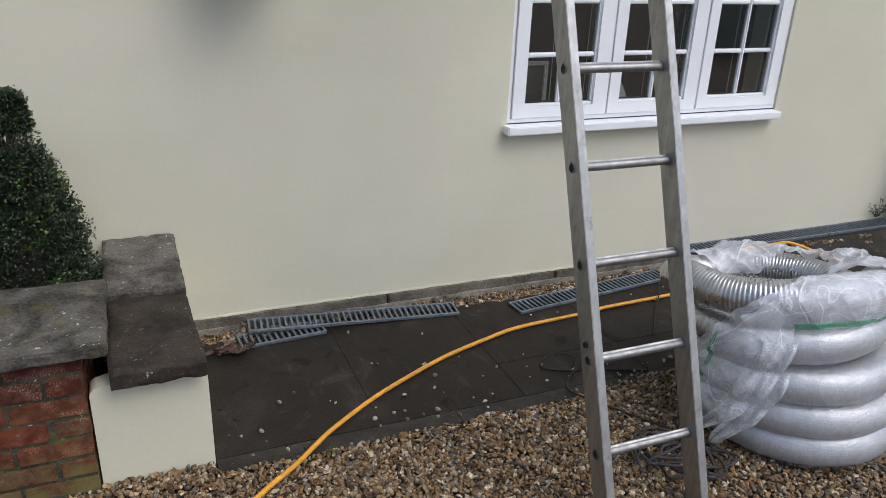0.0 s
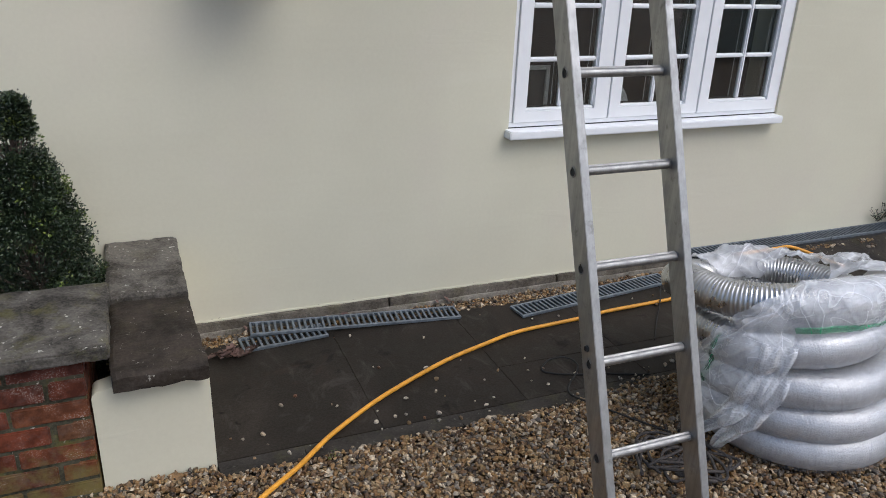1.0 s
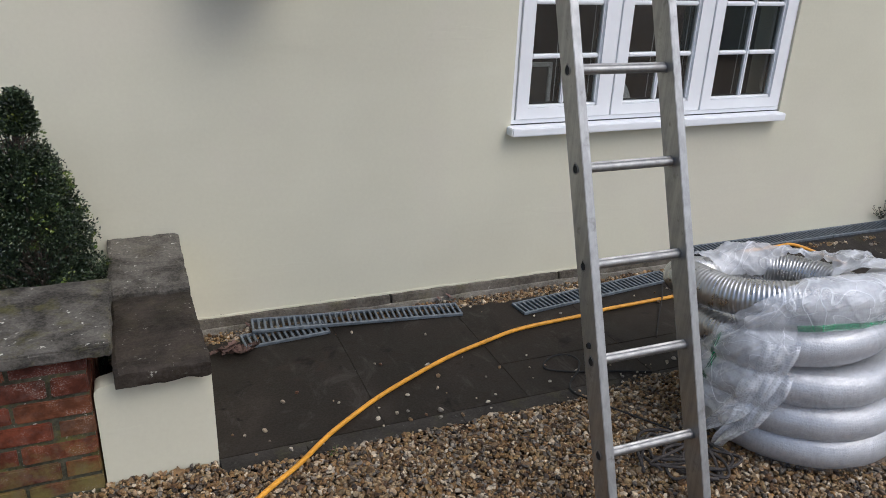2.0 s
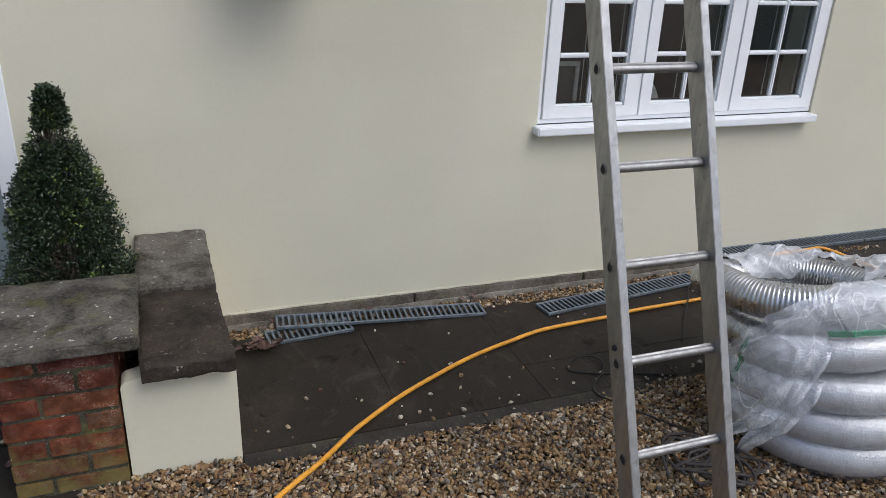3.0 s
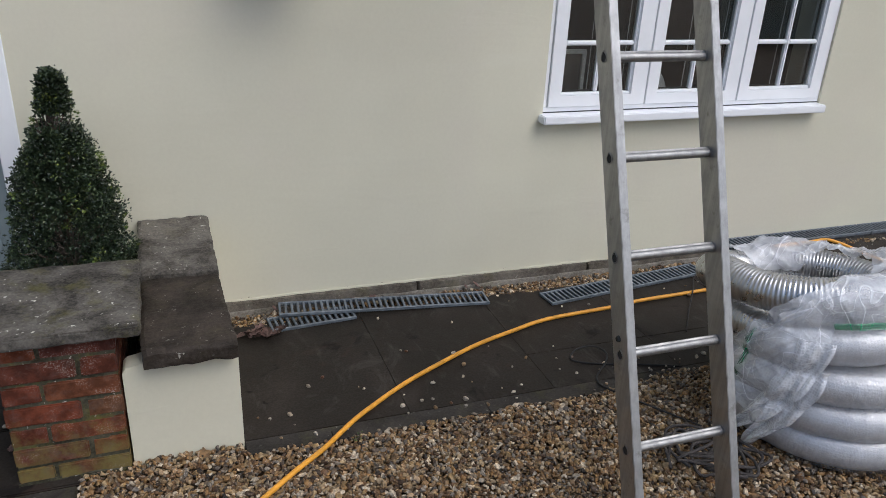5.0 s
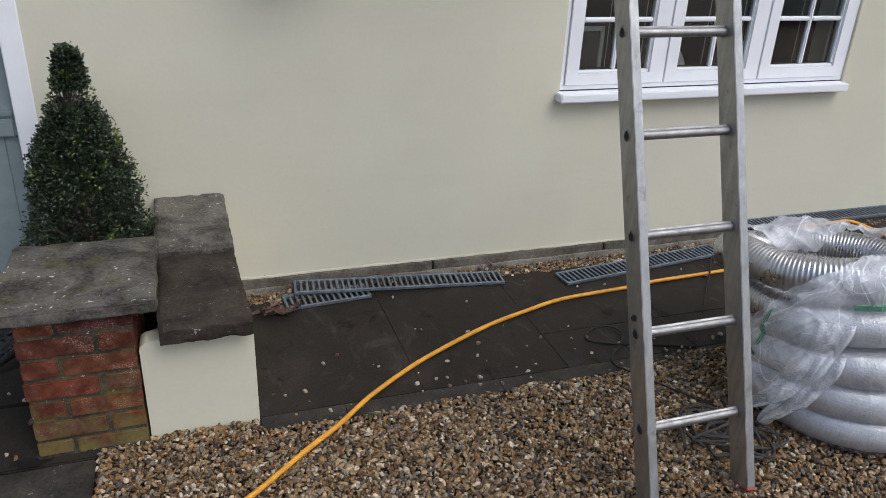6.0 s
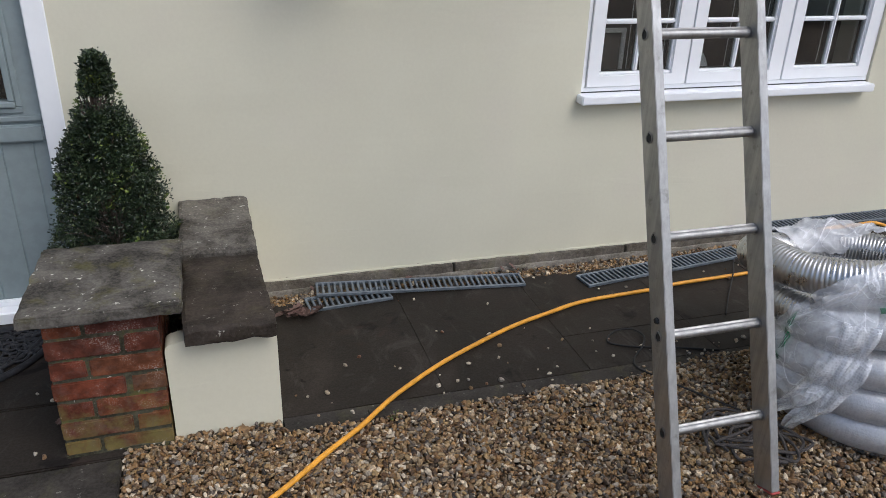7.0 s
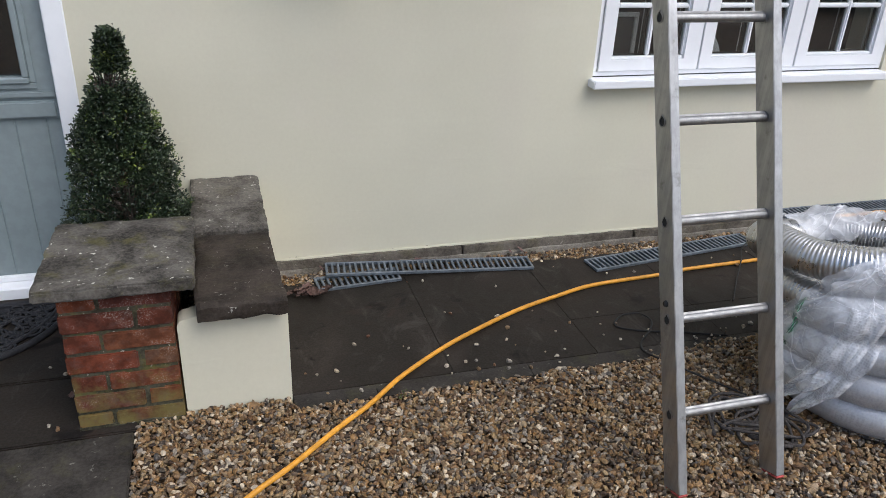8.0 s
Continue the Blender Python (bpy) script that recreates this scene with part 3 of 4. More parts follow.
# Added wall, coloured dark so that the hall looks unlit.
tagged(setting("hall_wall", box(-2.7, -1.5, 0.9, 0.95, 0.0, 2.3), M_ROOM, "plain wall behind the door pane, coloured dark for indoor shade", "wall"))


# ---- window ----
window = thing("window_1", (1.45, 0, WIN_B), "white three-light cottage window with glazing bars and a sill", "window", kind="structure")
bm = bmesh.new()
for x0, x1, z0, z1 in ((WIN_L, WIN_R, WIN_B, WIN_B + 0.030), (WIN_L, WIN_R, WIN_T - 0.03, WIN_T), (WIN_L, WIN_L + 0.026, WIN_B + 0.030, WIN_T - 0.03),
                       (WIN_R - 0.026, WIN_R, WIN_B + 0.030, WIN_T - 0.03)):
    box(x0, x1, 0.014, 0.09, z0, z1, 0.003, bm)
part("window_frame", bm, M_PVC, window)
bm = box(0.566, 2.272, -0.066, 0.0138, 0.829, 0.8695, 0.005, segs=2)
part("window_sill", bm, M_PVC, window, "white projecting sill")
# Black strip put in as the shadow line between sill and frame.
part("gasket", box(WIN_L + 0.002, WIN_R - 0.002, 0.0115, 0.0139, 0.8697, 0.8745), M_SPACER, window, "thin black strip for the shadow line over the sill")
part("mullion", box(1.126, 1.153, 0.010, 0.09, WIN_B + 0.031, WIN_T - 0.031, 0.003), M_PVC, window)
part("mullion", box(1.691, 1.718, 0.010, 0.09, WIN_B + 0.031, WIN_T - 0.031, 0.003), M_PVC, window)
lights = [(0.613, 1.124), (1.155, 1.689), (1.720, 2.254)]
for x0, x1 in lights:
    z0, z1, w = WIN_B + 0.033, WIN_T - 0.033, 0.060
    bm = bmesh.new()
    for a, b, c, d in ((x0, x1, z0, z0 + 0.052), (x0, x1, z1 - w, z1), (x0, x0 + w, z0 + 0.052, z1 - w), (x1 - w, x1, z0 + 0.052, z1 - w)):
        box(a, b, 0.002, 0.075, c, d, 0, bm)
    gx0, gx1, gz0, gz1 = x0 + w, x1 - w, z0 + 0.052, z1 - w
    sash = part("sash", bm, M_PVC, window)
    for a, b, c, d in ((gx0, gx1, gz0, gz0 + 0.013), (gx0, gx0 + 0.011, gz0 + 0.0135, gz1), (gx1 - 0.011, gx1, gz0 + 0.0135, gz1)):
        part("glazing_bead", box(a, b, 0.009, 0.04, c, d, 0.005, segs=2), M_PVC, sash)
    gm = (gx0 + gx1) / 2
    part("glazing_bar", box(gm - 0.010, gm + 0.010, 0.012, 0.042, gz0 + 0.013, gz1, 0.006, segs=2), M_PVC, sash)
    heights = [gz0 + 0.245, gz0 + 0.493, gz0 + 0.741]
    for h in heights:
        for a, b in ((gx0 + 0.011, gm - 0.009), (gm + 0.009, gx1 - 0.011)):
            part("glazing_bar", box(a, b, 0.0125, 0.0415, h - 0.011, h + 0.011, 0.006, segs=2), M_PVC, sash)
    for a, b in ((gx0 + 0.011, gm - 0.010), (gm + 0.010, gx1 - 0.011)):
        rows = [gz0 + 0.013] + heights + [gz1]
        for c, d in zip(rows, rows[1:]):
            p = part("pane", box(a - 0.003, b + 0.003, 0.024, 0.028, c + 0.002, d - 0.002), M_GLASS, sash)
            p.visible_shadow = False
        sp = bmesh.new()
        for e, f, g, h in ((a, a + 0.004, gz0 + 0.013, gz1), (b - 0.004, b, gz0 + 0.013, gz1), (a + 0.004, b - 0.004, gz0 + 0.013, gz0 + 0.018)):
            box(e, f, 0.044, 0.056, g, h, 0, sp)
        part("spacer", sp, M_SPACER, sash)
        # Pale strip stands for the reflection along the spacer's edge.
        part("spacer", box(b - 0.022, b - 0.0195, 0.050, 0.054, gz0 + 0.02, gz1), M_CARD, sash, "pale strip for the spacer's silvery reflection inside the glazing")
# room behind the window, its dimness put into the dark wall colour
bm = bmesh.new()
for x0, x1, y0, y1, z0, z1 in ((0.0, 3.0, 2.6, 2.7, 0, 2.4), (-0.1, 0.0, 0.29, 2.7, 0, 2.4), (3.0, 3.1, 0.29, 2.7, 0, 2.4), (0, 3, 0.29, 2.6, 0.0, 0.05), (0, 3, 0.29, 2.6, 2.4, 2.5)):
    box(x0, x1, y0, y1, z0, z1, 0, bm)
setting("room_wall", bm, M_ROOM, "walls and floor of the room indoors, coloured dark for shade", "wall")
setting("inner_sill", box(0.5, 2.4, 0.10, 0.36, 0.80, 0.85), M_CARD, "pale inner window board", "sill")
pf = thing("picture_frame", (0.86, 0.30, 0.85), "small pale picture frame standing on the inner window board", "picture frame")
bm = bmesh.new()
for x0, x1, z0, z1 in ((0.78, 0.96, 0.85, 0.872), (0.78, 0.96, 1.10, 1.122), (0.78, 0.802, 0.872, 1.10), (0.938, 0.96, 0.872, 1.10)):
    box(x0, x1, 0.29, 0.305, z0, z1, 0.002, bm)
part("frame", bm, M_CARD, pf)
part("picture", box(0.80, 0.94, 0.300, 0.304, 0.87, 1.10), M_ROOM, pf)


def cloth(x, y, w, h, seed):
    """A crumpled sheet on the inner window board, standing in for a bright reflection."""
    def fn(u, v):
        p = Vector((x + w * (u - 0.5), y + 0.16 * (v - 0.5), 0.852))
        q = Vector((u * 3, v * 3, seed))
        return p + Vector((0.03 * noise.noise(q * 1.3), 0, h * max(0, math.sin(math.pi * u) * math.sin(math.pi * v)) * (0.6 + 0.8 * abs(noise.noise(q)))))
    ob = part("cloth", sheet(fn, 30, 20), M_CARD, None, "", True)
    tagged(ob, "pale crumpled sheet standing in for a bright reflection in the panes", "cloth")


cloth(1.36, 0.24, 0.22, 0.17, 1.0)
cloth(0.74, 0.20, 0.14, 0.15, 4.0)


# ---- ladder ----
LEAN_DEG, RUNG_STEP, LAD_LEN = 20.05, 0.295, 4.93
ladder = new("ladder")
tagged(ladder, "long worn aluminium ladder leaning on the wall, feet in the gravel", "ladder")


def stile(x0, x1):
    bm = bmesh.new()
    d = 0.041
    box(x0, x1, -d, d, 0.012, LAD_LEN, 0.0018, bm, 2)
    return bm


for x0, x1 in ((0.116, 0.146), (0.468, 0.498)):
    st = part("stile", stile(x0, x1), M_STILE, ladder)
    part("foot", box(x0 - 0.001, x1 + 0.001, -0.042, 0.042, 0.004, 0.011, 0.002), M_RED, st, "red rubber foot")
profile = [(0.0130 * math.cos(k * math.pi / 14) - (0.004 if abs(k - 14) < 2 else 0.0), 0.0130 * math.sin(k * math.pi / 14)) for k in range(28)]


def rung_mesh():
    bm = bmesh.new()
    ring = lambda x, s: [bm.verts.new((x, -b * s, -a * s)) for a, b in profile]
    a, b, c, d = ring(0.1142, 1.30), ring(0.4998, 1.30), ring(0.1130, 1.02), ring(0.5010, 1.02)
    e, f = ring(0.150, 0.95), ring(0.464, 0.95)
    n = len(profile)
    g, h = ring(0.1175, 1.08), ring(0.4965, 1.08)
    for p, q in ((g, h), (a, g), (h, b), (c, a), (b, d), (e, c), (d, f)):
        for k in range(n):
            bm.faces.new((p[k], p[(k + 1) % n], q[(k + 1) % n], q[k]))
    bm.faces.new(e), bm.faces.new(f)
    for x in (0.1475, 0.4665):
        m = Matrix.Translation((x, 0, 0)) @ Matrix.Rotation(radians(90), 4, "Y")
        bmesh.ops.create_cone(bm, cap_ends=True, segments=16, radius1=0.0195, radius2=0.0175, depth=0.004, matrix=m)
    bmesh.ops.recalc_face_normals(bm, faces=bm.faces)
    for f in bm.faces:
        f.smooth = False
    return mesh_of(bm, "rung", M_RUNG)


rung_me = rung_mesh()
for k in range(16):
    ob = part("rung", rung_me, None, ladder)
    ob.matrix_basis = pose(0, 0, 0.2525 + RUNG_STEP * k)
    # Flat black disc near the rim stands for the shade inside the tube.
    hole = bmesh.new()
    for v in [(0.1148, -b * 0.955, -a * 0.955 + 0.2525 + RUNG_STEP * k) for a, b in profile]:
        hole.verts.new(v)
    hole.faces.new(hole.verts)
    part("bore", hole, M_DARK, ob, "black disc for the shade in the hollow end")
bm = bmesh.new()
bmesh.ops.create_cone(bm, cap_ends=True, segments=14, radius1=0.011, radius2=0.008, depth=0.008, matrix=Matrix.Translation((0.113, 0.004, 0.2525 + RUNG_STEP + 0.05)) @ Matrix.Rotation(radians(-90), 4, "Y"))
part("bolt", bm, M_DARK, ladder, "black bolt")
ladder.matrix_basis = pose(0, -1.733, 0.004, -LEAN_DEG, 0, 0)


# ---- coil of flexible duct in torn polythene ----
CX, CY, CR, TR = 1.175, -1.420, 0.314, 0.067
TURNS, START, FRONT = 4.83, 38.0, 218.0


def coil_at(u):
    """The duct's centre line after u turns: the stack has slumped towards the house, its top turn most."""
    deg = START + 360 * u
    a, f = radians(deg), min(1.0, max(0.0, u / 4.5))
    lean, side = math.cos(radians(deg - FRONT)), math.cos(radians(deg - FRONT + 90))
    rise = 0.5 * ((u - 0.45) + math.sqrt((u - 0.45) ** 2 + 0.02))
    g = min(1.0, max(0.0, u - 3.2))
    g = g * g * (3 - 2 * g)
    r = CR + 0.0143 * f + 0.003 * math.sin(5.1 * u) + 1.8 * max(0.0, u - 4.58) ** 2
    z = TR + 0.0876 * rise + 0.145 * f * f * (1.6 - 0.6 * f) + lean * (0.012 * f + 0.016 * g) - 0.041 * side * g
    z += 0.030 * math.exp(-((u - 4.37) / 0.07) ** 2) - 0.026 * math.exp(-((u - 4.15) / 0.07) ** 2) - 1.1 * max(0.0, u - 4.58) ** 2
    return Vector((CX - 0.107 * f ** 2.2 + r * math.cos(a), CY + 0.155 * f ** 2.2 + r * math.sin(a), z))


def duct_piece(u0, u1, radius, ridge, step):
    n = int((u1 - u0) * 2 * math.pi * CR / step)
    pts = [coil_at(u0 + (u1 - u0) * i / n) for i in range(n + 1)]
    if ridge:
        wave = (0.0, 0.7, 1.0, 0.7)
        rad = [radius - ridge + ridge * wave[i % 4] for i in range(n + 1)]
    else:
        rad = [radius + 0.003 * noise.noise(p * 9) + 0.0016 * noise.noise(p * 40) for p in pts]
    return sweep(pts, rad, 26 if ridge else 22)


coil = thing("duct_coil", (CX, CY, 0), "coil of shiny ribbed flexible metal duct in torn polythene wrapping", "duct coil")
part("duct", duct_piece(0, TURNS, TR, 0.0045, 0.0033), M_DUCT, coil, "ribbed silver metal duct", True)
for u0, u1 in ((0.26, 0.98), (1.30, 1.96), (2.36, 2.94), (3.44, 3.80), (4.575, 4.825)):
    part("sleeve", duct_piece(u0, u1, TR + 0.004, 0, 0.008), M_SLEEVE, coil, "milky bubble film round the duct", True)


def shell_point(deg, s, seed, puff=0.0, crumple=0.65):
    """A loose sheet on the coil: s climbs from the lowest turn up the outside (0 to 0.8) and over the top turn (to 1); below 0 it tucks under."""
    a = radians(deg)
    out, up = Vector((math.cos(a), math.sin(a), 0)), Vector((0, 0, 1))
    u = (deg - START) / 360
    k = min(max(s, 0.0) / 0.8, 1.0) * 4
    k0 = min(3, int(k))
    c = coil_at(u + k0).lerp(coil_at(u + k0 + 1), k - k0)
    if s > 0.8:
        b = (s - 0.8) / 0.2 * radians(165)
        p = c + (TR + 0.012) * (out * math.cos(b) + up * math.sin(b))
    elif s < 0:
        b = min(1.0, -s / 0.1) * radians(65)
        p = c + (TR + 0.012) * (out * math.cos(b) - up * math.sin(b))
    else:
        bulge = 0.024 * (abs(k - round(k)) * 2) ** 2
        p = c + out * (TR + 0.012 - bulge)
    q = p * 8 + Vector((seed, 0, 0))
    w = noise.noise_vector(q) * 0.010 + noise.noise_vector(q * 2.7) * 0.006
    ridge = (1 - abs(noise.noise(Vector((p.x * 11 + p.z * 7, p.y * 11 - p.z * 5, seed))))) ** 10 * 0.016
    ridge += (1 - abs(noise.noise(Vector((p.x * 29 - p.z * 14, p.y * 27 + p.z * 20, seed))))) ** 12 * 0.009
    return p + crumple * w + out * (0.004 + crumple * ridge + puff)


def front_sheet(seed, puff, low, high):
    """The torn sheet: it slants up across the left turns, and lies over the top turn."""
    def fn(u, v):
        deg = 152 + 150 * u
        lo = float(np.interp(deg, [150, 170, 192, 204, 214, 222, 230, 236], [0.30, 0.18, 0.20, 0.26, 0.36, 0.50, 0.62, 0.70]))
        hi = float(np.interp(deg, [150, 170, 186, 204, 214, 226, 238, 248, 262], [0.42, 0.49, 0.58, 0.72, 0.79, 0.845, 0.885, 0.96, 1.0]))
        lo += low + 0.05 * noise.noise(Vector((deg * 0.14, 3, seed))) * max(0.0, min(1.0, (236 - deg) / 20))
        hi += high + 0.012 * noise.noise(Vector((deg * 0.16, 9, seed)))
        loose = max(0.0, min(1.0, (232 - deg) / 20))
        return shell_point(deg, min(1.0, lo + (hi - lo) * v), seed, puff * loose + 0.002 * seed, 0.22 + 0.26 * loose)
    return sheet(fn, 200, 64)


part("wrapping", front_sheet(2.0, 0.010, 0.0, 0.0), M_SHEET, coil, "crumpled translucent polythene sheet", True)
part("wrapping", front_sheet(5.0, 0.022, 0.10, -0.03), M_SHEET, coil, "crumpled translucent polythene sheet", True)
part("wrapping", sheet(lambda u, v: shell_point(208 + 96 * u, -0.09 + 0.755 * v, 5.0, 0.0, 0.16), 120, 100), M_TIGHT, coil, "tight clear film round the turns", True)


def flap(deg0, deg1, high, low, seed, drift, tip=0.2):
    """A torn strip that hangs down the outside, folded lengthwise and narrowing to its tip."""
    def fn(u, v):
        width = 1 - (1 - tip) * v ** 1.4
        deg = (deg0 + deg1) / 2 + (deg1 - deg0) * (u - 0.5) * width - drift * v
        s = high - (high - low) * v - 0.05 * abs(u - 0.4) * v
        p = shell_point(deg, s, seed, 0.0, 0.20)
        a = radians(deg)
        fold = 0.016 * math.sin(u * 8 + 3 * v + seed) * (0.3 + v) + 0.014 * noise.noise(Vector((u * 5, v * 4, seed)))
        return p + Vector((math.cos(a), math.sin(a), -0.05 * v * v)) * (0.026 + 0.026 * v + fold)
    return sheet(fn, 40, 60)


part("wrapping", flap(215, 235, 0.66, -0.06, 4.0, 48, 0.10), M_FLAP, coil, "hanging torn polythene strip", True)
part("wrapping", flap(210, 229, 0.52, -0.07, 6.0, 31, 0.16), M_FLAP, coil, "hanging torn polythene strip", True)
part("wrapping", flap(156, 204, 0.46, 0.16, 9.0, 0, 0.6), M_SHEET, coil, "hanging torn polythene strip", True)


def back_sheet(u, v):
    """Loose film over the far side of the top turn: it drapes down the inside at one end and stands up in soft peaks."""
    deg = 106 - 162 * u
    a = radians(deg)
    out = Vector((math.cos(a), math.sin(a), 0))
    c = coil_at(4 + (deg - START) / 360)
    end = float(np.interp(deg, [-56, -20, 30, 44, 54, 88, 106], [150, 130, 118, 128, 186, 176, 96])) + 9 * noise.noise(Vector((u * 9, 1, 0)))
    b0 = float(np.interp(deg, [-56, 0, 90, 106], [20, 35, 40, 60]))
    b = radians(b0 + (end - b0) * v)
    lift = 0.034 * math.exp(-((deg - 72) / 13) ** 2) + 0.020 * math.exp(-((deg - 38) / 18) ** 2) + float(np.interp(deg, [-56, -30, 0, 25], [0.115, 0.105, 0.070, 0.0]))
    p = c + (TR + 0.012) * (out * math.cos(b) + Vector((0, 0, 1)) * math.sin(b)) + Vector((0, 0, lift * max(0.0, math.sin(b)) ** 0.7))
    p -= out * 0.11 * v * v * float(np.interp(deg, [-56, 5, 28], [1, 1, 0]))
    ridge = (1 - abs(noise.noise(Vector((p.x * 14 + p.z * 9, p.y * 14, 3))))) ** 9 * 0.014
    return p + noise.noise_vector(p * 11) * 0.009 + noise.noise_vector(p * 30) * 0.004 + Vector((0, 0, ridge))


part("wrapping", sheet(back_sheet, 130, 46), M_DRAPE, coil, "crumpled translucent polythene sheet", True)


def tape(deg0, deg1, s0, s1, wide, seed, lift=0.010):
    """A strip of tape from (deg0, s0) to (deg1, s1), about as wide as given along s."""
    def fn(u, v):
        deg = deg0 + (deg1 - deg0) * u + (6 * (v - 0.5) if s0 != s1 else 0)
        p = shell_point(deg, s0 + (s1 - s0) * u + wide * (v - 0.5) + 0.006 * math.sin(u * 5), seed, 0.0, 0.4)
        a = radians(deg)
        return p + Vector((math.cos(a), math.sin(a), 0)) * (lift + 0.0025 * math.sin(v * 16 + u * 7))
    return sheet(fn, 60, 8)


part("tape", tape(236, 304, 0.722, 0.722, 0.030, 2.0, 0.012), M_GREEN, coil, "green plastic tape", True)
part("tape", tape(198, 179, 0.64, 0.30, 0.06, 2.0, 0.036), M_GREEN, coil, "green plastic tape", True)


# ---- drain grates ----
def grate(n=36):
    g = new("drain_grate")
    w, h, half = 0.060, 0.0155, n / 72
    for y in (-w, w - 0.011):
        part("rail", box(-half, half, y, y + 0.011, 0, h, 0.002), M_GRATE, g)
    bar = mesh_of(box(-0.0055, 0.0055, -w + 0.011, w - 0.011, 0.002, h - 0.001, 0.0015), "bar", M_GRATE)
    for k in range(n + 1):
        ob = part("bar", bar, None, g)
        ob.matrix_basis = pose((half - 0.006) * (2 * k / n - 1), 0, 0)
    return g


first = grate()
tagged(first, "blue-grey plastic slotted drain grate lying loose on the paving", "drain grate", "loose drain grates")
first.matrix_basis = pose(-0.212, -0.128, 0.011, 0, 1.25, -5.2)
first["label"] = "blue-grey plastic slotted drain grate lying across an offcut"
copy_thing(first, pose(1.060, -0.205, 0.001, 0, 0, 6.9))["label"] = "blue-grey plastic slotted drain grate lying loose on the paving"
offcut = grate(14)
tagged(offcut, "short blue-grey plastic grate offcut under a longer grate", "drain grate", "loose drain grates")
offcut.matrix_basis = pose(-0.572, -0.168, 0.001, 0, 0, 4.5)
for x in (2.30, 3.31):
    trough = thing("drain_channel", (x, -0.062, 0), "dark plastic drain channel set along the wall foot", "drain channel", "drain channels")
    bm = bmesh.new()
    for y0, y1, z0, z1 in ((-0.124, -0.116, -0.02, 0.088), (-0.012, -0.004, -0.02, 0.088), (-0.116, -0.012, -0.02, 0.0)):
        box(x - 0.503, x + 0.503 if x < 3 else 3.418, y0, y1, z0, z1, 0.001, bm)
    part("body", bm, M_TROUGH, trough)
    if x < 3:
        g = copy_thing(first, pose(x, -0.0645, 0.0885, 0, 0, 0))
    else:
        g = copy_thing(first, pose(x, -0.0645, 0.0885, 0, 0, 0))
        for ob in list(g.children):
            if ob.matrix_basis.translation.x > 0.1:
                bpy.data.objects.remove(ob)
        for ob in [o for o in g.children if o.name.startswith("rail")]:
            ob.scale.x = 0.605
            ob.location.x = -0.198
    g["label"] = "blue-grey plastic slotted grate set on a drain channel"

# ---- dark soil banked against the channel ----
def bank(u, v):
    x, y = 1.79 + 1.63 * u, -0.127 - 0.30 * v
    z = 0.080 * (1 - v) ** 1.6 * min(1.0, u * 9) + 0.010 * noise.noise(Vector((x * 9, y * 9, 1))) * (1 - v) - 0.004 * v
    return Vector((x, y, z))


setting("earth_bank", sheet(bank, 120, 26), M_SOIL, "dark damp soil banked against the drain channel", "soil")

# ---- hose, cable, rope ----
hose_pts = [(-1.62, -1.90, 0.012), (-1.36, -1.65, 0.014), (-1.141, -1.454, 0.017), (-0.992, -1.340, 0.018), (-0.827, -1.198, 0.018), (-0.706, -1.102, 0.017), (-0.609, -1.004, 0.011), (-0.528, -0.934, 0.011), (-0.340, -0.800, 0.011),
            (-0.146, -0.690, 0.011), (0.063, -0.588, 0.011), (0.27, -0.515, 0.011), (0.486, -0.454, 0.011), (0.847, -0.426, 0.011), (1.019, -0.402, 0.011), (1.443, -0.383, 0.011), (1.70, -0.35, 0.011), (1.86, -0.25, 0.035),
            (1.97, -0.165, 0.075), (2.10, -0.145, 0.088), (2.35, -0.142, 0.092), (2.44, -0.142, 0.093), (2.53, -0.175, 0.070), (2.63, -0.25, 0.032), (2.70, -0.34, 0.012)]
ob = part("air_hose", sweep(curve_through(hose_pts, 0.02), 0.0092, 12), M_HOSE, None, "", True)
tagged(ob, "long orange-yellow rubber hose lying across paving and gravel", "hose")
cable_pts = [(0.66, -1.36, 0.014), (0.55, -1.20, 0.014), (0.475, -1.08, 0.012), (0.441, -1.00, 0.006), (0.462, -0.94, 0.006), (0.542, -0.87, 0.014), (0.580, -0.808, 0.02), (0.556, -0.748, 0.02), (0.48, -0.736, 0.012), (0.420, -0.797, 0.005),
             (0.52, -0.86, 0.005), (0.66, -0.90, 0.005), (0.85, -0.97, 0.005)]
ob = part("cable", sweep(curve_through(cable_pts, 0.012), 0.0042, 8), M_CABLE, None, "", True)
tagged(ob, "thin dark cable curled over the paving edge", "cable")
strand = [(1.50, -0.22, 0.03), (1.43, -0.27, 0.02), (1.33, -0.40, 0.024), (1.20, -0.55, 0.006), (1.06, -0.72, 0.005)]
ob = part("strap", sweep(curve_through(strand, 0.02), 0.0032, 8), M_CABLE, None, "", True)
tagged(ob, "thin dark strap trailing over the paving", "strap")
rng = random.Random(5)
pts = []
mid = [0.56, -1.53]
for k in range(54):
    a = k * 1.02 * (1 if (k // 23) % 2 == 0 else -1) + rng.uniform(-0.35, 0.35)
    r = rng.uniform(0.04, 0.125)
    if k % 5 == 0:
        mid = [0.58 + rng.uniform(-0.11, 0.11), -1.53 + rng.uniform(-0.09, 0.09)]
    pts.append((mid[0] + 1.1 * r * math.cos(a), mid[1] + r * math.sin(a) * 0.9, rng.uniform(0.010, 0.040)))
ob = part("rope", sweep(curve_through(pts, 0.012), 0.0056, 7), M_ROPE, None, "", True)
tagged(ob, "tangled dark grey rope heap on the gravel", "rope")


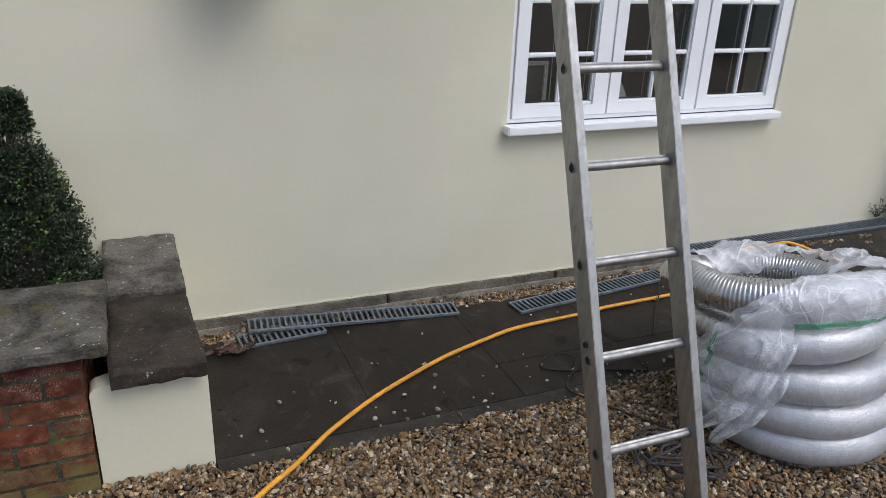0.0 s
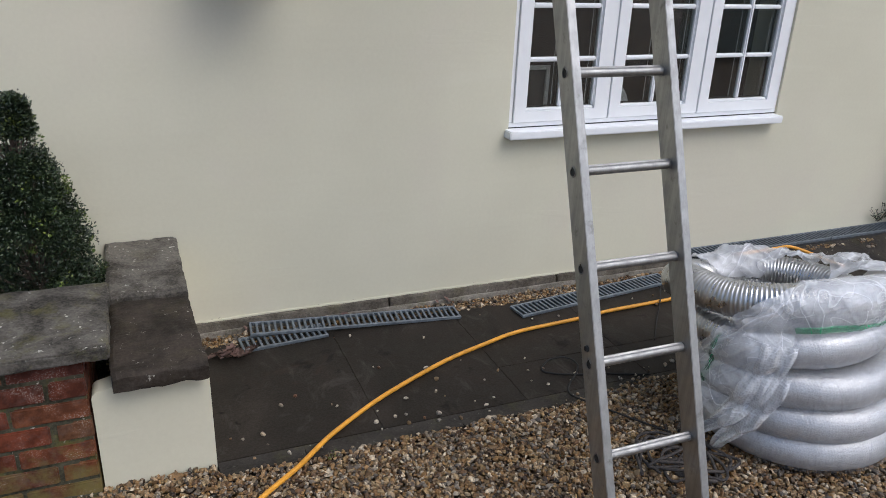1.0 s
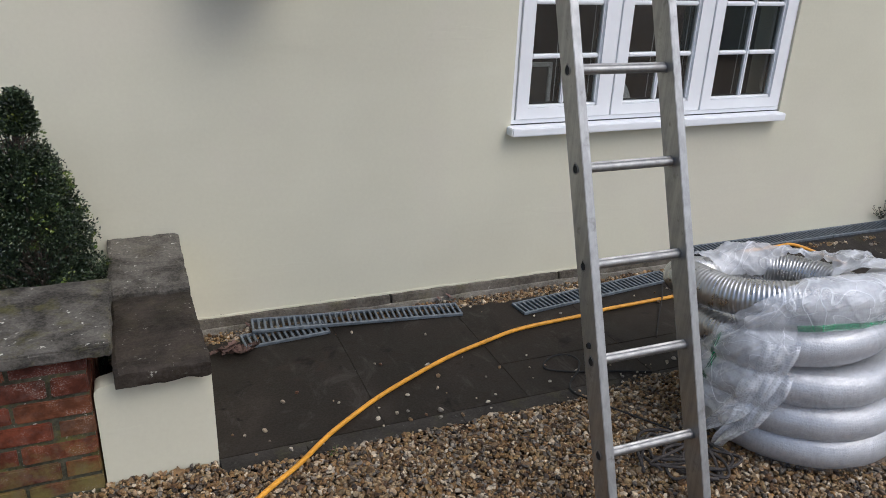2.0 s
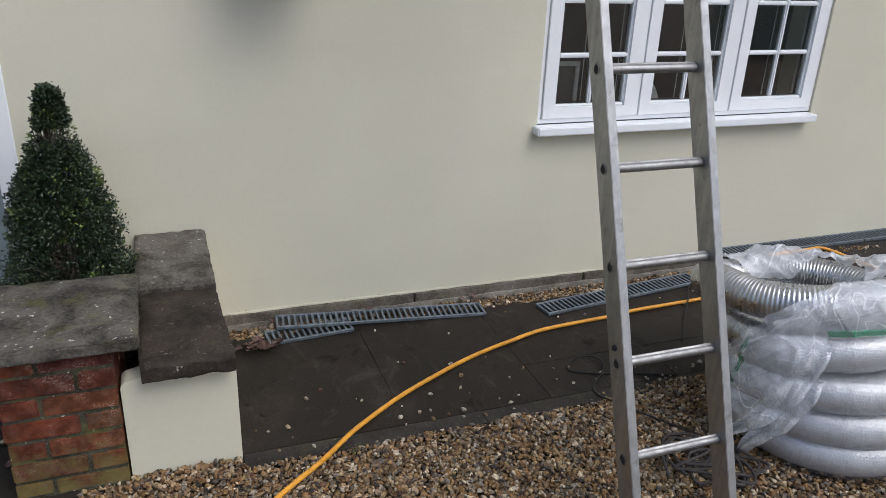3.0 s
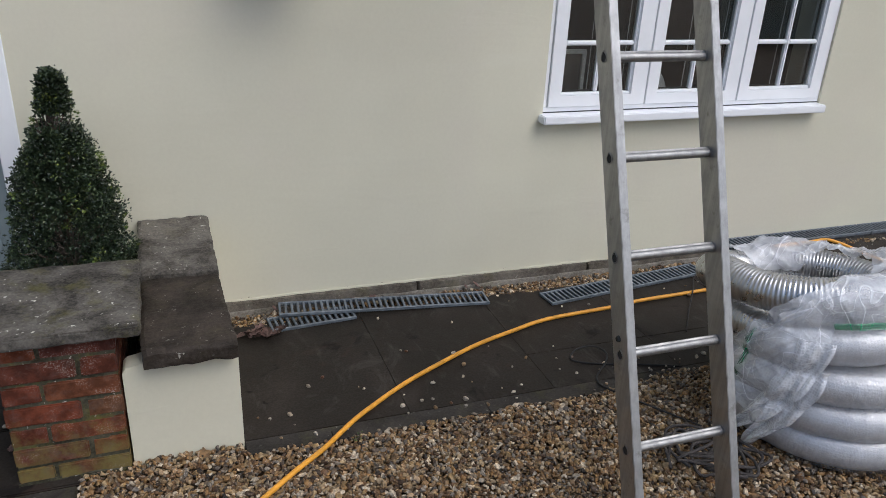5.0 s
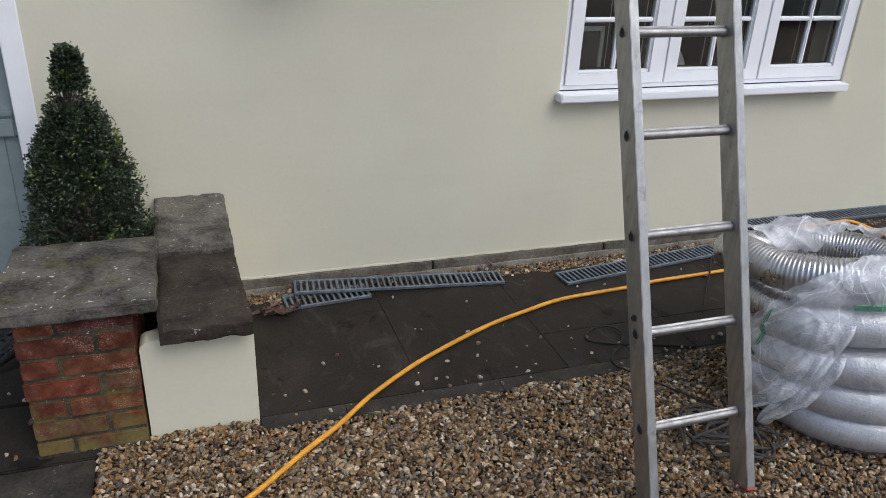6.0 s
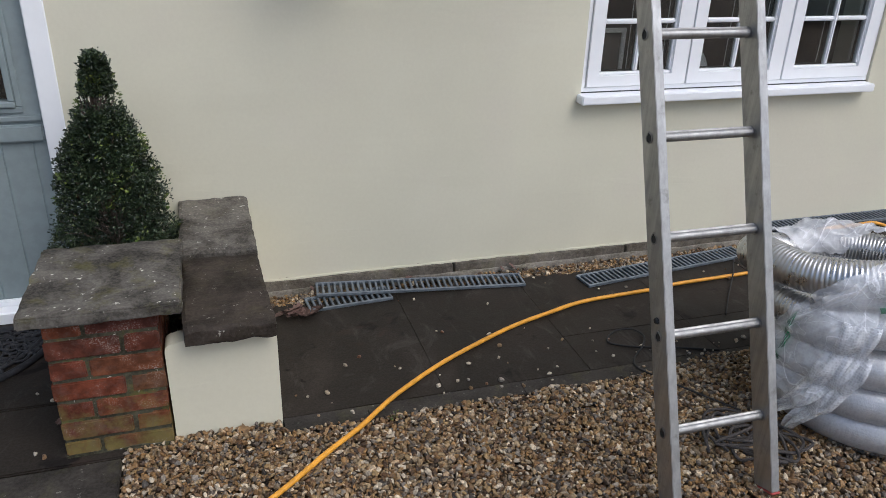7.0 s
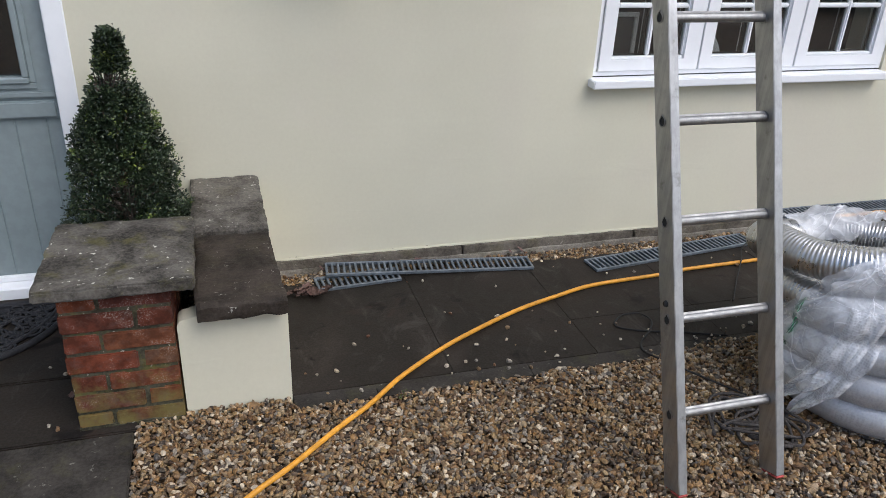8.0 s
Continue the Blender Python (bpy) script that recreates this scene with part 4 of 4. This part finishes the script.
# ---- clipped box bush ----
def bush_radius(z):
    return float(np.interp(z, [0.08, 0.45, 0.60, 0.76, 0.88, 0.95, 0.99, 1.03, 1.09, 1.13, 1.155], [0.206, 0.220, 0.197, 0.154, 0.110, 0.080, 0.060, 0.046, 0.039, 0.029, 0.008]))


BX, BY = -1.493, -0.262
rng = random.Random(11)
bush = thing("box_bush", (BX, BY, 0), "clipped conical box bush with dark leaves and yellow-green tips", "bush")
bm = bmesh.new()
sweep(curve_through([(BX, BY, -0.02), (BX + 0.01, BY, 0.4), (BX - 0.005, BY + 0.01, 0.8), (BX, BY, 1.10)], 0.05), 0.010, 8, True, bm)
for k in range(380):
    z = rng.uniform(0.12, 1.0) if k < 320 else rng.uniform(0.36, 0.52)
    a = rng.uniform(0, 2 * math.pi) if k < 320 else rng.uniform(4.45, 5.05)
    r = bush_radius(min(1.14, z + 0.09)) * rng.uniform(0.75, 1.0)
    d = Vector((math.cos(a), math.sin(a), 0))
    p0 = Vector((BX, BY, z - 0.02))
    p1 = Vector((BX, BY, z + 0.04)) + d * r * 0.55
    p2 = Vector((BX + 0.030 * (z - 0.5), BY, z + 0.10)) + d * r * 0.94 + Vector((0, 0, rng.uniform(-0.03, 0.03)))
    sweep(curve_through([p0, p1, p2], 0.04), 0.0015, 4, True, bm)
part("trunk", bm, M_BARK, bush, "bare brown twigs")


def leaf_mesh(count, seed, tips):
    """Small cupped leaves, gathered in sprigs near the outside of the cone."""
    g = np.random.default_rng(seed)
    verts, faces = [], []
    sprigs = count // 9
    for _ in range(sprigs):
        z = 0.10 + 1.05 * g.random() ** (1.35 if not tips else 1.1)
        a = g.random() * 2 * np.pi
        R = bush_radius(z) * (1 + 0.16 * noise.noise(Vector((math.cos(a) * 2, math.sin(a) * 2, z * 6))) + 0.14 * noise.noise(Vector((math.cos(a) * 4.5, math.sin(a) * 4.5, z * 17))))
        f = 1.02 if tips else (1 - 0.75 * g.random() ** 1.6)
        thin = noise.noise(Vector((math.cos(a) * 1.7, math.sin(a) * 1.7, z * 4.5)))
        if not tips and thin > 0.25 and g.random() < 0.6:
            continue
        if not tips and 0.955 < z < 1.025 and g.random() < 0.93:
            continue
        if tips and noise.noise(Vector((math.cos(a) * 3, math.sin(a) * 3, z * 9 + 4))) < 0.23:
            continue
        # a bare patch low on the side towards the drive
        bare = math.exp(-((a - 4.75) / 0.26) ** 2 - ((z - 0.53) / 0.09) ** 2)
        if f > 0.5 and g.random() < 0.9 * bare:
            continue
        c = np.array((BX + 0.030 * (z - 0.5) + R * f * math.cos(a), BY + R * f * math.sin(a), z))
        out = np.array((math.cos(a), math.sin(a), 0.7))
        out = out / np.linalg.norm(out) + g.normal(0, 0.35, 3)
        out /= np.linalg.norm(out)
        for k in range(9):
            d = out + g.normal(0, 0.65, 3)
            d /= np.linalg.norm(d)
            s = np.cross(d, g.normal(0, 1, 3))
            s /= np.linalg.norm(s)
            n = np.cross(d, s)
            L = g.uniform(0.0100, 0.0165)
            b = c + g.normal(0, 0.0085, 3)
            i = len(verts)
            verts += [b, b + d * L * 0.45 + s * L * 0.28 + n * L * 0.10, b + d * L, b + d * L * 0.45 - s * L * 0.28 + n * L * 0.10, b + d * L * 0.5]
            faces += [(i, i + 1, i + 4), (i + 1, i + 2, i + 4), (i + 2, i + 3, i + 4), (i + 3, i, i + 4)]
    me = bpy.data.meshes.new("crown")
    me.from_pydata([tuple(v) for v in verts], [], faces)
    me.materials.append(M_TIP if tips else M_LEAF)
    return me


tagged(part("crown", leaf_mesh(112000, 3, False), None, bush, "dense small dark green leaves"), kind="stuff")
tagged(part("fresh_growth", leaf_mesh(6500, 8, True), None, bush, "yellow-green new leaves"), kind="stuff")

# ---- unseen hanging basket, added over the wall to shade it ----
basket = thing("hanging_basket", (-0.62, -0.21, 1.58), "unseen dark moss-lined basket on a bracket, added to shade the wall", "hanging basket")
bm = bmesh.new()
bmesh.ops.create_uvsphere(bm, u_segments=28, v_segments=16, radius=0.185, matrix=Matrix.Translation((-0.62, -0.205, 1.75)))
bmesh.ops.delete(bm, geom=[v for v in bm.verts if v.co.z > 1.755], context="VERTS")
for v in bm.verts:
    v.co += 0.008 * noise.noise_vector(v.co * 30)
part("liner", bm, M_BARK, basket, "brown moss liner")
part("soil", box(-0.74, -0.50, -0.33, -0.09, 1.72, 1.745, 0.01), M_DARK, basket)
part("bracket", sweep(curve_through([(-0.62, -0.002, 1.78), (-0.62, -0.006, 2.05), (-0.62, -0.10, 2.12), (-0.62, -0.205, 2.10)], 0.03), 0.006, 8), M_DARK, basket)
for a in (0.5, 2.6, 4.7):
    part("chain", sweep([(-0.62 + 0.18 * math.cos(a), -0.205 + 0.18 * math.sin(a), 1.75), (-0.62, -0.205, 2.10)], 0.002, 5), M_DARK, basket)

# ---- creeper low on the wall, weed at the paving edge ----
rng = random.Random(17)


def scrub(name, at, spread, height, count, size, material, label, category, flat):
    """A few thin stems with small leaves on them."""
    plant = thing(name, at, label, category)
    stems, tufts = bmesh.new(), bmesh.new()
    for k in range(count):
        dx, dz = rng.uniform(-spread, spread), height * rng.uniform(0.4, 1.0)
        dy = -0.012 if flat else rng.uniform(-spread, spread)
        p0, p2 = Vector(at), Vector(at) + Vector((dx, dy, dz))
        p1 = (p0 + p2) / 2 + Vector((dx * 0.2, -0.01, height * 0.1))
        line = curve_through([p0, p1, p2], 0.02)
        sweep(line, 0.0014, 4, True, stems)
        for p in line[1:]:
            d = Vector((rng.uniform(-1, 1), rng.uniform(-1, 0.2), rng.uniform(-0.6, 1))).normalized()
            e = d.cross(Vector((rng.uniform(-1, 1), rng.uniform(-1, 1), rng.uniform(-1, 1)))).normalized()
            q = Vector(p)
            vs = [tufts.verts.new(c) for c in (q, q + d * size * 0.5 + e * size * 0.3, q + d * size, q + d * size * 0.5 - e * size * 0.3)]
            tufts.faces.new(vs)
    part("stem", stems, M_BARK, plant)
    tagged(part("foliage", tufts, material, plant), kind="stuff")


scrub("creeper", (3.33, -0.012, 0.115), 0.12, 0.15, 12, 0.016, M_LEAF, "small dark leafy creeper on the wall foot", "creeper", True)
scrub("weed", (-0.585, -1.050, -0.002), 0.035, 0.018, 9, 0.009, M_TIP, "tiny green weed at the paving edge", "weed", False)

# ---- rubber doormat with a scroll pattern ----
doormat = thing("doormat", (-2.14, -0.1, 0), "black rubber half-round doormat with cut-out scrolls", "doormat")
MX, MY, MA, MB = -2.16, -0.095, 0.385, 0.455
for s in (1.0, 0.86):
    arc = [(MX + MA * s * math.cos(a), MY - MB * s * math.sin(a), 0.010) for a in np.linspace(0, math.pi, 40)]
    part("rim", sweep(arc, 0.014 if s == 1 else 0.009, 8), M_MAT, doormat, "", True)
part("rim", sweep([(MX - MA, MY, 0.010), (MX, MY, 0.010), (MX + MA, MY, 0.010)], 0.014, 8), M_MAT, doormat)
rng = random.Random(3)
for k in range(150):
    a, s = rng.uniform(0.05, math.pi - 0.05), math.sqrt(rng.uniform(0.02, 0.95))
    cx, cy = MX + MA * s * 0.94 * math.cos(a), MY - 0.015 - MB * s * 0.93 * math.sin(a)
    t0, turn = rng.uniform(0, 6.28), rng.choice((-1, 1))
    spiral = [(cx + (0.010 + 0.034 * q) * math.cos(t0 + turn * 5.5 * q), cy + (0.010 + 0.034 * q) * math.sin(t0 + turn * 5.5 * q), 0.009) for q in np.linspace(0, 1, 16)]
    part("scroll", sweep(spiral, 0.0062, 6), M_MAT, doormat, "", True)
part("backing", box(MX - 0.36, MX + 0.36, MY - 0.05, MY, 0.001, 0.004), M_MAT, doormat)

# ---- loose stones and leaves on the paving ----
def pebble_mesh(seed, sub=2):
    bm = bmesh.new()
    bmesh.ops.create_icosphere(bm, subdivisions=sub, radius=1)
    for v in bm.verts:
        d = v.co.normalized()
        v.co = d * (1 + 0.32 * noise.noise(d * 1.3 + Vector((seed * 5.1, 0, 0))) + 0.10 * noise.noise(d * 3 + Vector((0, seed, 0))))
        v.co.z *= 0.62
        v.co.y *= 0.8
    cut = random.Random(seed)
    for _ in range(6):
        no = Vector((cut.gauss(0, 1), cut.gauss(0, 1), cut.gauss(0, 0.6))).normalized()
        lim = cut.uniform(0.40, 0.66)
        for v in bm.verts:
            v.co -= max(0.0, v.co.dot(no) - lim) * no
    return mesh_of(bm, "pebble", M_PEBOB)


kinds = [pebble_mesh(k) for k in range(7)]
spots = [(-0.26, -0.531), (-0.239, -0.545), (0.12, -0.599), (-0.041, -0.711), (-0.783, -0.86), (-0.775, -0.921), (-0.48, -0.768), (-0.496, -0.748), (-0.34, -0.849), (-0.36, -0.969),
         (-0.368, -0.921), (-0.052, -0.836), (0.047, -0.912), (0.073, -0.991), (0.078, -0.952), (-0.184, -0.952), (0.363, -0.768), (0.432, -0.778), (-0.051, -1.002), (-0.049, -0.615),
         (0.037, -0.356), (-0.281, -0.239), (-0.354, -0.229), (-0.712, -0.996), (-0.833, -0.985), (-0.123, -0.946), (-0.289, -0.908), (-0.208, -0.805), (0.39, -0.896), (0.401, -1.026)]
rng = random.Random(21)
for _ in range(14):
    spots.append((rng.uniform(-0.9, 0.4), rng.uniform(-1.02, -0.55)))
for _ in range(30):
    spots.append((rng.uniform(0.45, 1.2), -1.0 + 0.16 * rng.random() ** 2))
for _ in range(9):
    spots.append((rng.uniform(0.3, 1.5), rng.uniform(-0.42, -0.18)))
for x, y in [(-1.72, -0.98), (-1.75, -0.955), (-1.70, -0.72), (-1.74, -0.66), (-1.80, -0.60)]:
    spots.append((x, y))
for x, y in spots:
    ob = part("pebble", rng.choice(kinds), None)
    s = rng.choice((0.005, 0.0065, 0.008, 0.010, 0.0125)) * rng.uniform(0.9, 1.1)
    ob.matrix_basis = pose(x, y, 0.55 * s, rng.uniform(-8, 8), rng.uniform(-8, 8), rng.uniform(0, 360)) @ Matrix.Diagonal((s, s, s, 1))
    tagged(ob, "loose flint pebble lying on the paving", "pebble", "stones on the paving")


def dry_leaf(seed, size):
    r = random.Random(seed)
    curl, k = r.uniform(0.5, 1.5), r.uniform(3, 5)

    def fn(u, v):
        w = math.sin(math.pi * min(1, 0.06 + 0.94 * u)) ** 0.7 * (0.40 + 0.14 * math.sin(u * 3.14 * k * 2))
        y = (v - 0.5) * w
        return Vector(((u - 0.5), y, curl * (y * y * 2.2 + 0.35 * (u - 0.5) ** 2) + 0.03 * math.sin(9 * u + 7 * v + seed))) * size
    return mesh_of(sheet(fn, 12, 8), "dry_leaf", M_DRY, True)


leaves = [(-0.85, -0.265, 0.012, 0.07), (-0.83, -0.245, 0.022, 0.075), (-0.80, -0.27, 0.012, 0.07), (-0.78, -0.255, 0.02, 0.06), (-0.86, -0.24, 0.02, 0.06), (-0.745, -0.265, 0.012, 0.07), (-0.72, -0.25, 0.022, 0.06), (-0.81, -0.235, 0.03, 0.055),
          (-0.90, -0.25, 0.012, 0.05), (-0.26, -0.055, 0.025, 0.05), (-0.37, -0.05, 0.022, 0.045), (0.28, -0.055, 0.02, 0.05), (0.22, -0.06, 0.02, 0.04), (-0.72, -0.05, 0.02, 0.035), (-1.69, -0.63, 0.008, 0.05), (-1.68, -0.70, 0.008, 0.06),
          (-1.70, -0.80, 0.008, 0.05), (0.18, -1.62, 0.012, 0.05)]
for k, (x, y, z, s) in enumerate(leaves):
    ob = part("dry_leaf", dry_leaf(k, s * (1.35 if k < 9 else 1.0)), None)
    ob.matrix_basis = pose(x, y, z, rng.uniform(-35, 35), rng.uniform(-30, 30), rng.uniform(0, 360))
    tagged(ob, "curled dry brown leaf lying at the wall foot", "leaf", "dry leaves")


# ---- gravel ----
def gravel(count, region, size, seed, base, sub):
    """Many stones in one mesh; region(x, y) says where they lie."""
    g = np.random.default_rng(seed)
    shapes = []
    for k in range(12):
        bm = bmesh.new()
        bmesh.ops.create_icosphere(bm, subdivisions=sub, radius=1)
        vs = np.array([v.co * (1 + 0.30 * noise.noise(v.co * 1.2 + Vector((k * 4.7 + seed, 0, 0))) + 0.16 * noise.noise(v.co * 2.3 + Vector((0, k * 3.3, 0)))) for v in bm.verts])
        # broken flint: a few flat faces struck off each stone
        for _ in range(6):
            no = g.normal(0, 1, 3)
            no /= np.linalg.norm(no)
            over = np.maximum(0, vs @ no - g.uniform(0.42, 0.72))
            vs = vs - over[:, None] * no
        bm.verts.ensure_lookup_table()
        fs = np.array([[v.index for v in f.verts] for f in bm.faces])
        bm.free()
        shapes.append((vs, fs))
    nv, nf = len(shapes[0][0]), len(shapes[0][1])
    places = region(count, g)
    n = len(places)
    V, F = np.zeros((n, nv, 3)), np.zeros((n, nf, 3), int)
    for i, (x, y) in enumerate(places):
        vs, fs = shapes[g.integers(12)]
        s = size * g.lognormal(0, 0.24)
        sc = np.array((g.uniform(1.2, 1.6), g.uniform(0.9, 1.2), g.uniform(0.6, 0.95))) * s
        r = np.array(Euler((g.normal(0, 0.45), g.normal(0, 0.45), g.uniform(0, 6.28))).to_matrix())
        hump = 0.006 * noise.noise(Vector((x * 4, y * 4, seed)))
        V[i] = (vs * sc) @ r.T + (x, y, base + hump + g.uniform(-0.006, 0.006))
        F[i] = fs + i * nv
    me = bpy.data.meshes.new("gravel")
    me.from_pydata(V.reshape(-1, 3).tolist(), [], F.reshape(-1, 3).tolist())
    me.materials.append(M_PEB)
    return me


def jitter(x0, x1, y0, y1, step, keep):
    def fn(count, g):
        out = []
        for x in np.arange(x0, x1, step):
            for y in np.arange(y0, y1, step):
                p = (x + g.uniform(-0.5, 0.5) * step, y + g.uniform(-0.5, 0.5) * step)
                if keep(*p):
                    out.append(p)
        return out
    return fn


def on_drive(x, y):
    edge = -1.040 + 0.014 * noise.noise(Vector((x * 7, 0, 0))) + (0.06 * max(0, noise.noise(Vector((x * 3, 5, 0)))) if x > 0.4 else 0)
    if x > 0.45:
        edge += 0.05 * min(1, (x - 0.45) / 0.3)
    if x < -0.955:
        edge = -0.975 if x > -1.31 else -0.998
    return y < edge and x > -1.475


ob = part("gravel", gravel(0, jitter(-1.48, 1.95, -2.12, -0.95, 0.0118, on_drive), 0.0079, 1, -0.001, 2), M_PEB)
tagged(ob, "loose brown, tan, grey and white flint gravel", "gravel", kind="stuff")
ob = part("gravel", gravel(0, jitter(-1.48, 3.4, -3.6, -0.95, 0.022, lambda x, y: on_drive(x, y) and (y < -2.1 or x > 1.93)), 0.0135, 2, -0.010, 1), M_PEB)
tagged(ob, "loose brown and grey flint gravel of the drive", "gravel", kind="stuff")
ob = part("gravel", gravel(0, jitter(-0.95, 1.8, -0.15, -0.05, 0.0135, lambda x, y: x < -0.63 or x > 0.27 or y > -0.072), 0.0078, 3, -0.006, 2), M_PEB)
tagged(ob, "narrow strip of fine gravel along the plinth", "gravel", kind="stuff")
for k, (y0, y1, z) in enumerate(((-0.165, -0.132, 0.068), (-0.205, -0.165, 0.046), (-0.30, -0.205, 0.020))):
    ob = part("gravel", gravel(0, jitter(1.86, 3.4, y0, y1, 0.017, lambda x, y: noise.noise(Vector((x * 7, y * 11, 2))) > 0.05 + 0.25 * k), 0.0085, 4 + k, z, 2), M_PEB)
    tagged(ob, "scattered gravel on the soil beside the drain channel", "gravel", kind="stuff")
